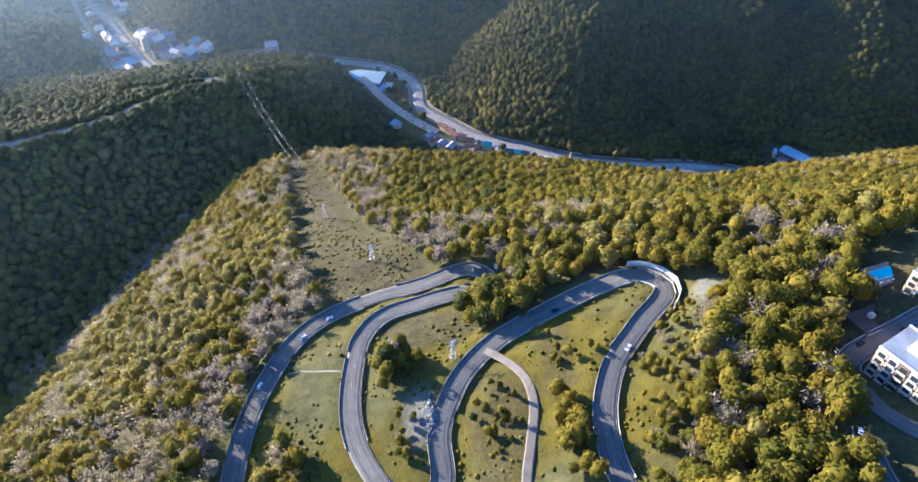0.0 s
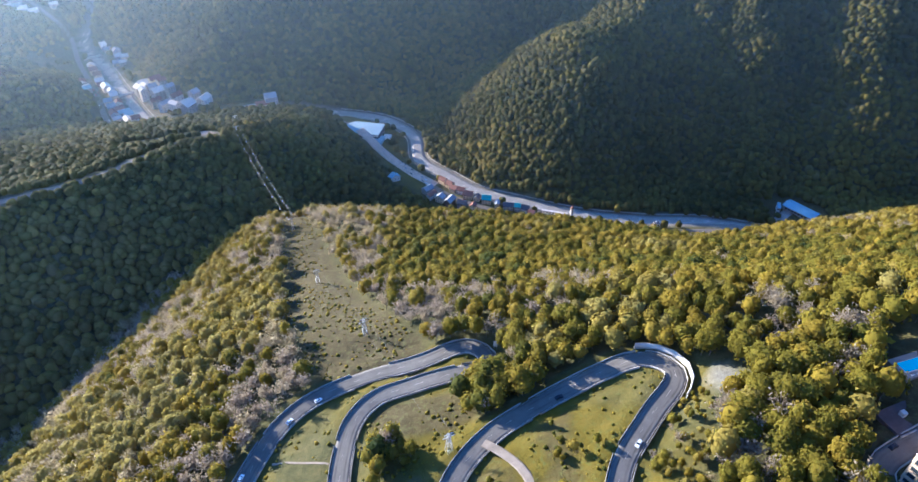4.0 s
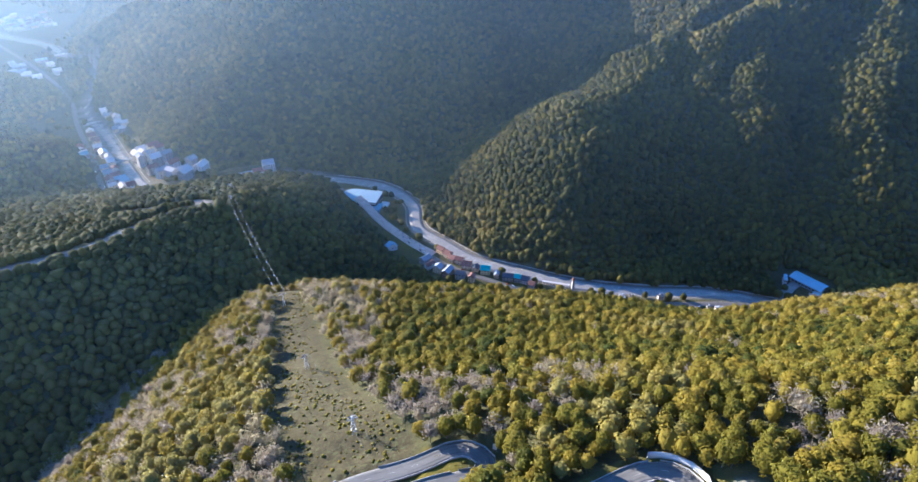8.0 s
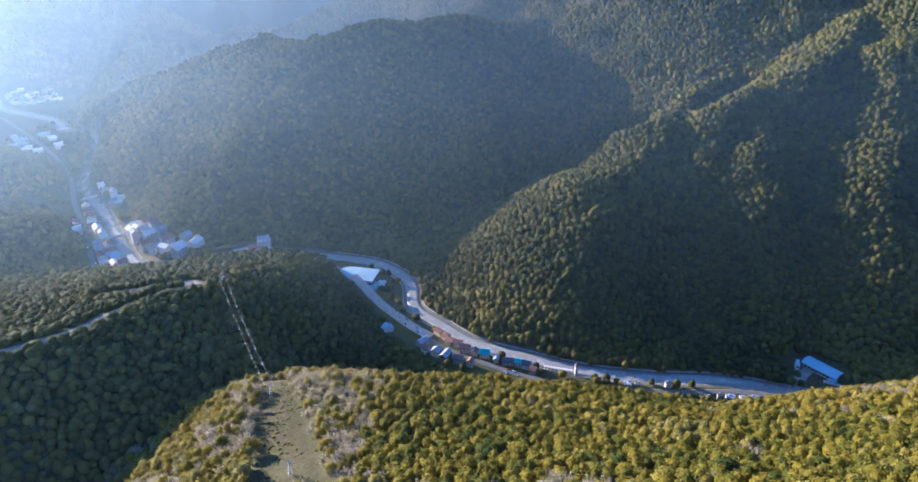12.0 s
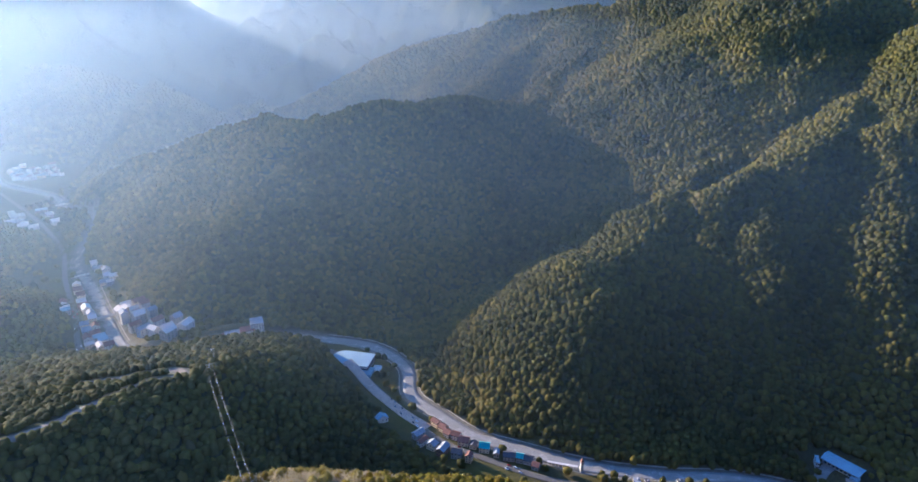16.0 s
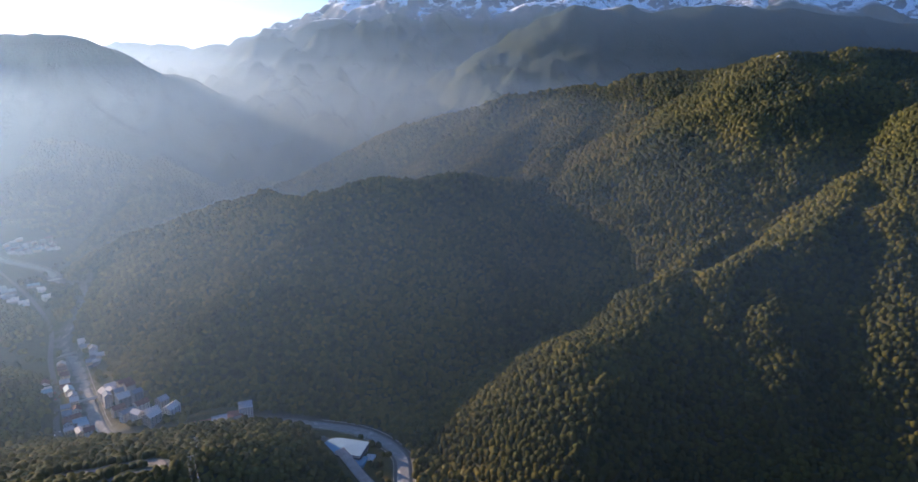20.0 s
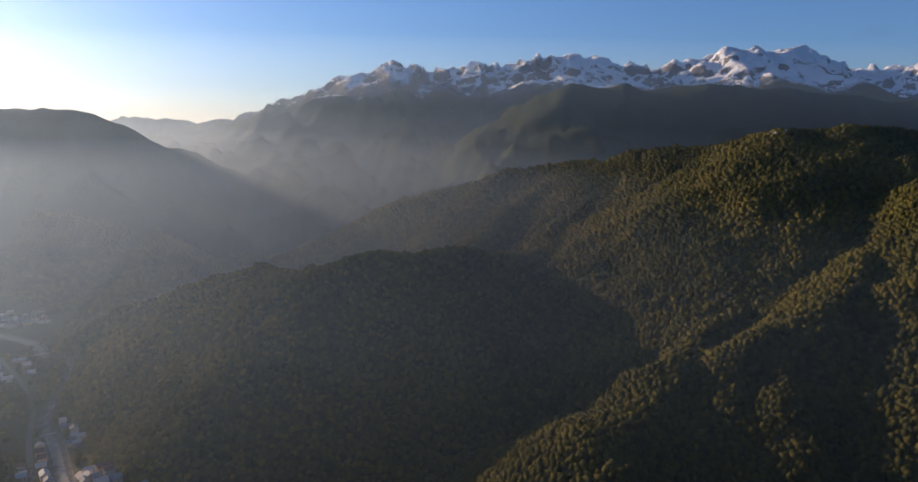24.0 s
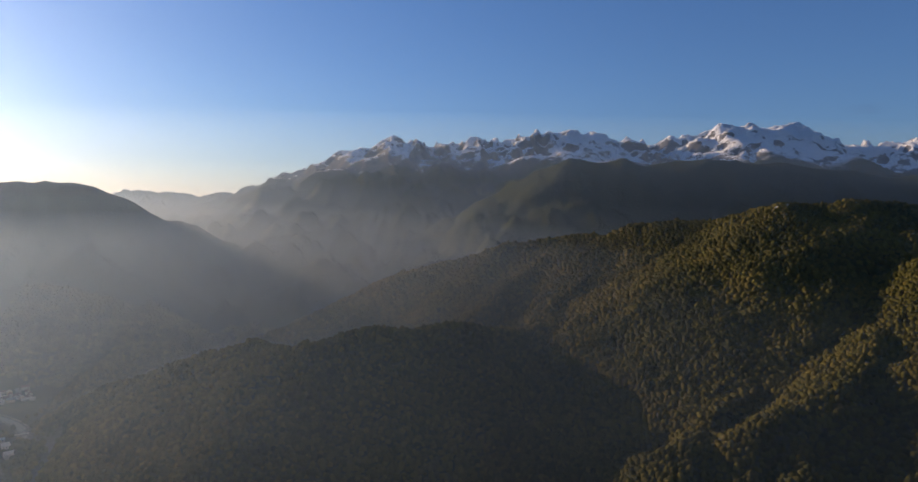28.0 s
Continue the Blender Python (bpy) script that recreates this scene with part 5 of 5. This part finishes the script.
bare[tx.size - clear.sum():] &= rng.uniform(size=clear.sum()) < 0.2
tint = np.clip(0.54 + 0.1 * (tx > 40) + 0.28 * np.clip((-40 - tx) / 60, 0, 1) + 0.17 * rng.normal(size=tx.size) + 0.22 * rough(tx, ty, 90, 2, 59), 0, 1)
scale = np.stack([rng.uniform(0.72, 1.28, tx.size), rng.uniform(0.8, 1.25, tx.size)], axis=1) * grow[:, None]
turn = rng.uniform(0, 6.28, tx.size)
tall = 8.8 * scale[:, 1]

# the nearest stretch of the hill, tree by tree
single = (ty < 300) & (tx > -140) & (tx < 190)
single &= np.cumsum(single & (rng.uniform(size=tx.size) < 0.5)) <= 290
single &= rng.uniform(size=tx.size) < 0.5


def tapered(name, spine, radii, parent, material, sides=6):
    """A limb along a bent line, thinner towards its end."""
    verts, faces = [], []
    for k, (p, r) in enumerate(zip(spine, radii)):
        for s in range(sides):
            a = 2 * math.pi * s / sides
            verts.append((p[0] + r * math.cos(a), p[1] + r * math.sin(a), p[2]))
            if k:
                i, j = (k - 1) * sides + s, (k - 1) * sides + (s + 1) % sides
                faces.append((i, j, j + sides, i + sides))
    return mesh_object(name, verts, faces, material, parent, True)


def tree_model(kind, seed, leafless):
    """A tree 13 m high with its foot at the origin."""
    r = np.random.default_rng(seed)
    thing = new(kind)
    bend = r.normal(size=2) * 0.3
    tapered("trunk", [(0, 0, -0.6), (bend[0] * 0.4, bend[1] * 0.4, 3.5), (bend[0], bend[1], 7.5), (bend[0] * 1.3, bend[1] * 1.3, 11)], (0.3, 0.22, 0.15, 0.05), thing, BARK)
    for k in range(5):
        a, z = k * 1.3 + r.uniform(0, 0.8), r.uniform(3.6, 6.5)
        reach_out = r.uniform(1.8, 3.0)
        tapered("limb", [(0, 0, z), (math.cos(a) * reach_out * 0.5, math.sin(a) * reach_out * 0.5, z + 1.2), (math.cos(a) * reach_out, math.sin(a) * reach_out, z + 3.0)], (0.11, 0.08, 0.03), thing, BARK, 5)
    if leafless:
        v, f = twiggy_crown(seed, 4.2, 1.15, 130)
    else:
        v, f = leafy_crown(seed, 4.8, 1.12, 300, 0.95)
    crown = mesh_object("crown", v + (0, 0, 8.6), f, TWIG if leafless else LEAF, thing, tint=np.full(len(v), r.uniform(0.35, 0.75)))
    return thing


LABELS = {"leafy_tree": "broadleaf tree with a yellow-green crown on the hill", "bare_tree": "leafless grey-brown tree on the hill"}
models = {kind: [tree_model(kind, 400 + 17 * k + len(kind), kind == "bare_tree") for k in range(4 if kind == "leafy_tree" else 3)] for kind in LABELS}
free = {kind: list(range(len(made))) for kind, made in models.items()}
for kind, made in models.items():
    for thing in made:
        tagged(thing, LABELS[kind], "tree", "trees of the near woods")
for x, y, z, s, t, leafless in zip(tx[single], ty[single], tz[single], scale[single], turn[single], bare[single]):
    kind = "bare_tree" if leafless else "leafy_tree"
    place_m = Matrix.LocRotScale((x, y, z), Euler((0, 0, t)), (s[0], s[0], s[1]))
    if free[kind]:
        models[kind][free[kind].pop()].matrix_basis = place_m
    else:
        copy_thing(models[kind][int(rng.integers(len(models[kind])))], Matrix.Translation((x, y, z)) @ Euler((0, 0, t)).to_matrix().to_4x4()).scale = (s[0], s[0], s[1])

crowns = [leafy_crown(100 + k, 4.6, 1.2, 75, 1.15) for k in range(9)]
twigs = [twiggy_crown(200 + k, 4.2, 1.15, 60) for k in range(6)]
spots = np.column_stack([tx, ty, tz + tall])
pick = ~bare & ~single
V, F, T = stack(crowns, spots[pick], turn[pick], scale[pick], tint[pick])
tagged(mesh_object("near_woods", V, F, LEAF, tint=T), "yellow-green broadleaf woods on the hill", "woods", kind="stuff")
pick = bare & ~single
V, F, T = stack(twigs, spots[pick], turn[pick], scale[pick], tint[pick])
tagged(mesh_object("bare_woods", V, F, TWIG, tint=T), "grey-brown leafless trees among the green woods", "woods", kind="stuff")
# trunks of the joined woods
trunk = np.array([(q * math.cos(k * 2.1), q * math.sin(k * 2.1), z) for q, z in ((0.26, -1.0), (0.1, 9.0)) for k in range(3)])
tri = np.array([(0, 1, 4), (0, 4, 3), (1, 2, 5), (1, 5, 4), (2, 0, 3), (2, 3, 5)])
pick = ~single
V, F, T = stack([(trunk, tri)], np.column_stack([tx, ty, tz])[pick], turn[pick], scale[pick], tint[pick])
tagged(mesh_object("trunks", V, F, BARK), "grey-brown trunks of the woods on the hill", "woods", kind="stuff")

# spurs and mountains across the valley
sets = []
for x0, x1, y0, y1, gap in ((-1300, 900, 170, 1150, 6.8), (-1100, 1100, 1150, 1520, 7.0), (-1100, 1600, 1520, 2120, 8.0), (-1500, 1700, 2120, 2460, 10.0)):
    fx, fy = scatter(x0, x1, y0, y1, gap)
    wide = np.abs(fx) < 0.86 * fy + 200
    fx, fy = fx[wide], fy[wide]
    fz = height_at(fx, fy)
    lowland = fz - valley_floor(fy) < 7
    built = (distance(valley_line, fx, fy) < 48) & (distance(river_line, fx, fy) < 75) & (fx < 170)
    built |= (fx < -400) | (np.hypot(fx - 455, fy - 738) < 42)
    ok = (~lowland | ~built | (rng.uniform(size=fx.size) < 0.1)) & (near_hill(fx, fy) < land(fx, fy) - 10)
    for hx, hy, hr in placed:
        ok &= np.hypot(fx - hx, fy - hy) > hr + 4
    ok &= distance(prom_line, fx, fy) > 14
    ok &= (distance(river_line, fx, fy) > 15) & (distance(valley_line, fx, fy) > 9) & (distance(spur_line, fx, fy) > 11)
    sets.append(np.column_stack([fx, fy, fz, np.full(fx.size, gap)])[ok])
far = np.vstack(sets)
size = far[:, 3:4] * rng.uniform(0.55, 0.9, (len(far), 1))
scale = np.hstack([size, size * rng.uniform(0.95, 1.5, (len(far), 1))])
spots = far[:, :3] + np.column_stack([np.zeros(len(far)), np.zeros(len(far)), scale[:, 1] * 0.7])
tint = np.clip(0.56 + 0.1 * rng.normal(size=len(far)) + 0.22 * rough(far[:, 0], far[:, 1], 120, 2, 61), 0, 1)
V, F, T = stack([far_crown(300 + k) for k in range(10)], spots, rng.uniform(0, 6.28, len(far)), scale, tint)
tagged(mesh_object("far_woods", V, F, FAR_LEAF, smooth=True, tint=T), "dense broadleaf woods on the spurs across the valley", "woods", kind="stuff")
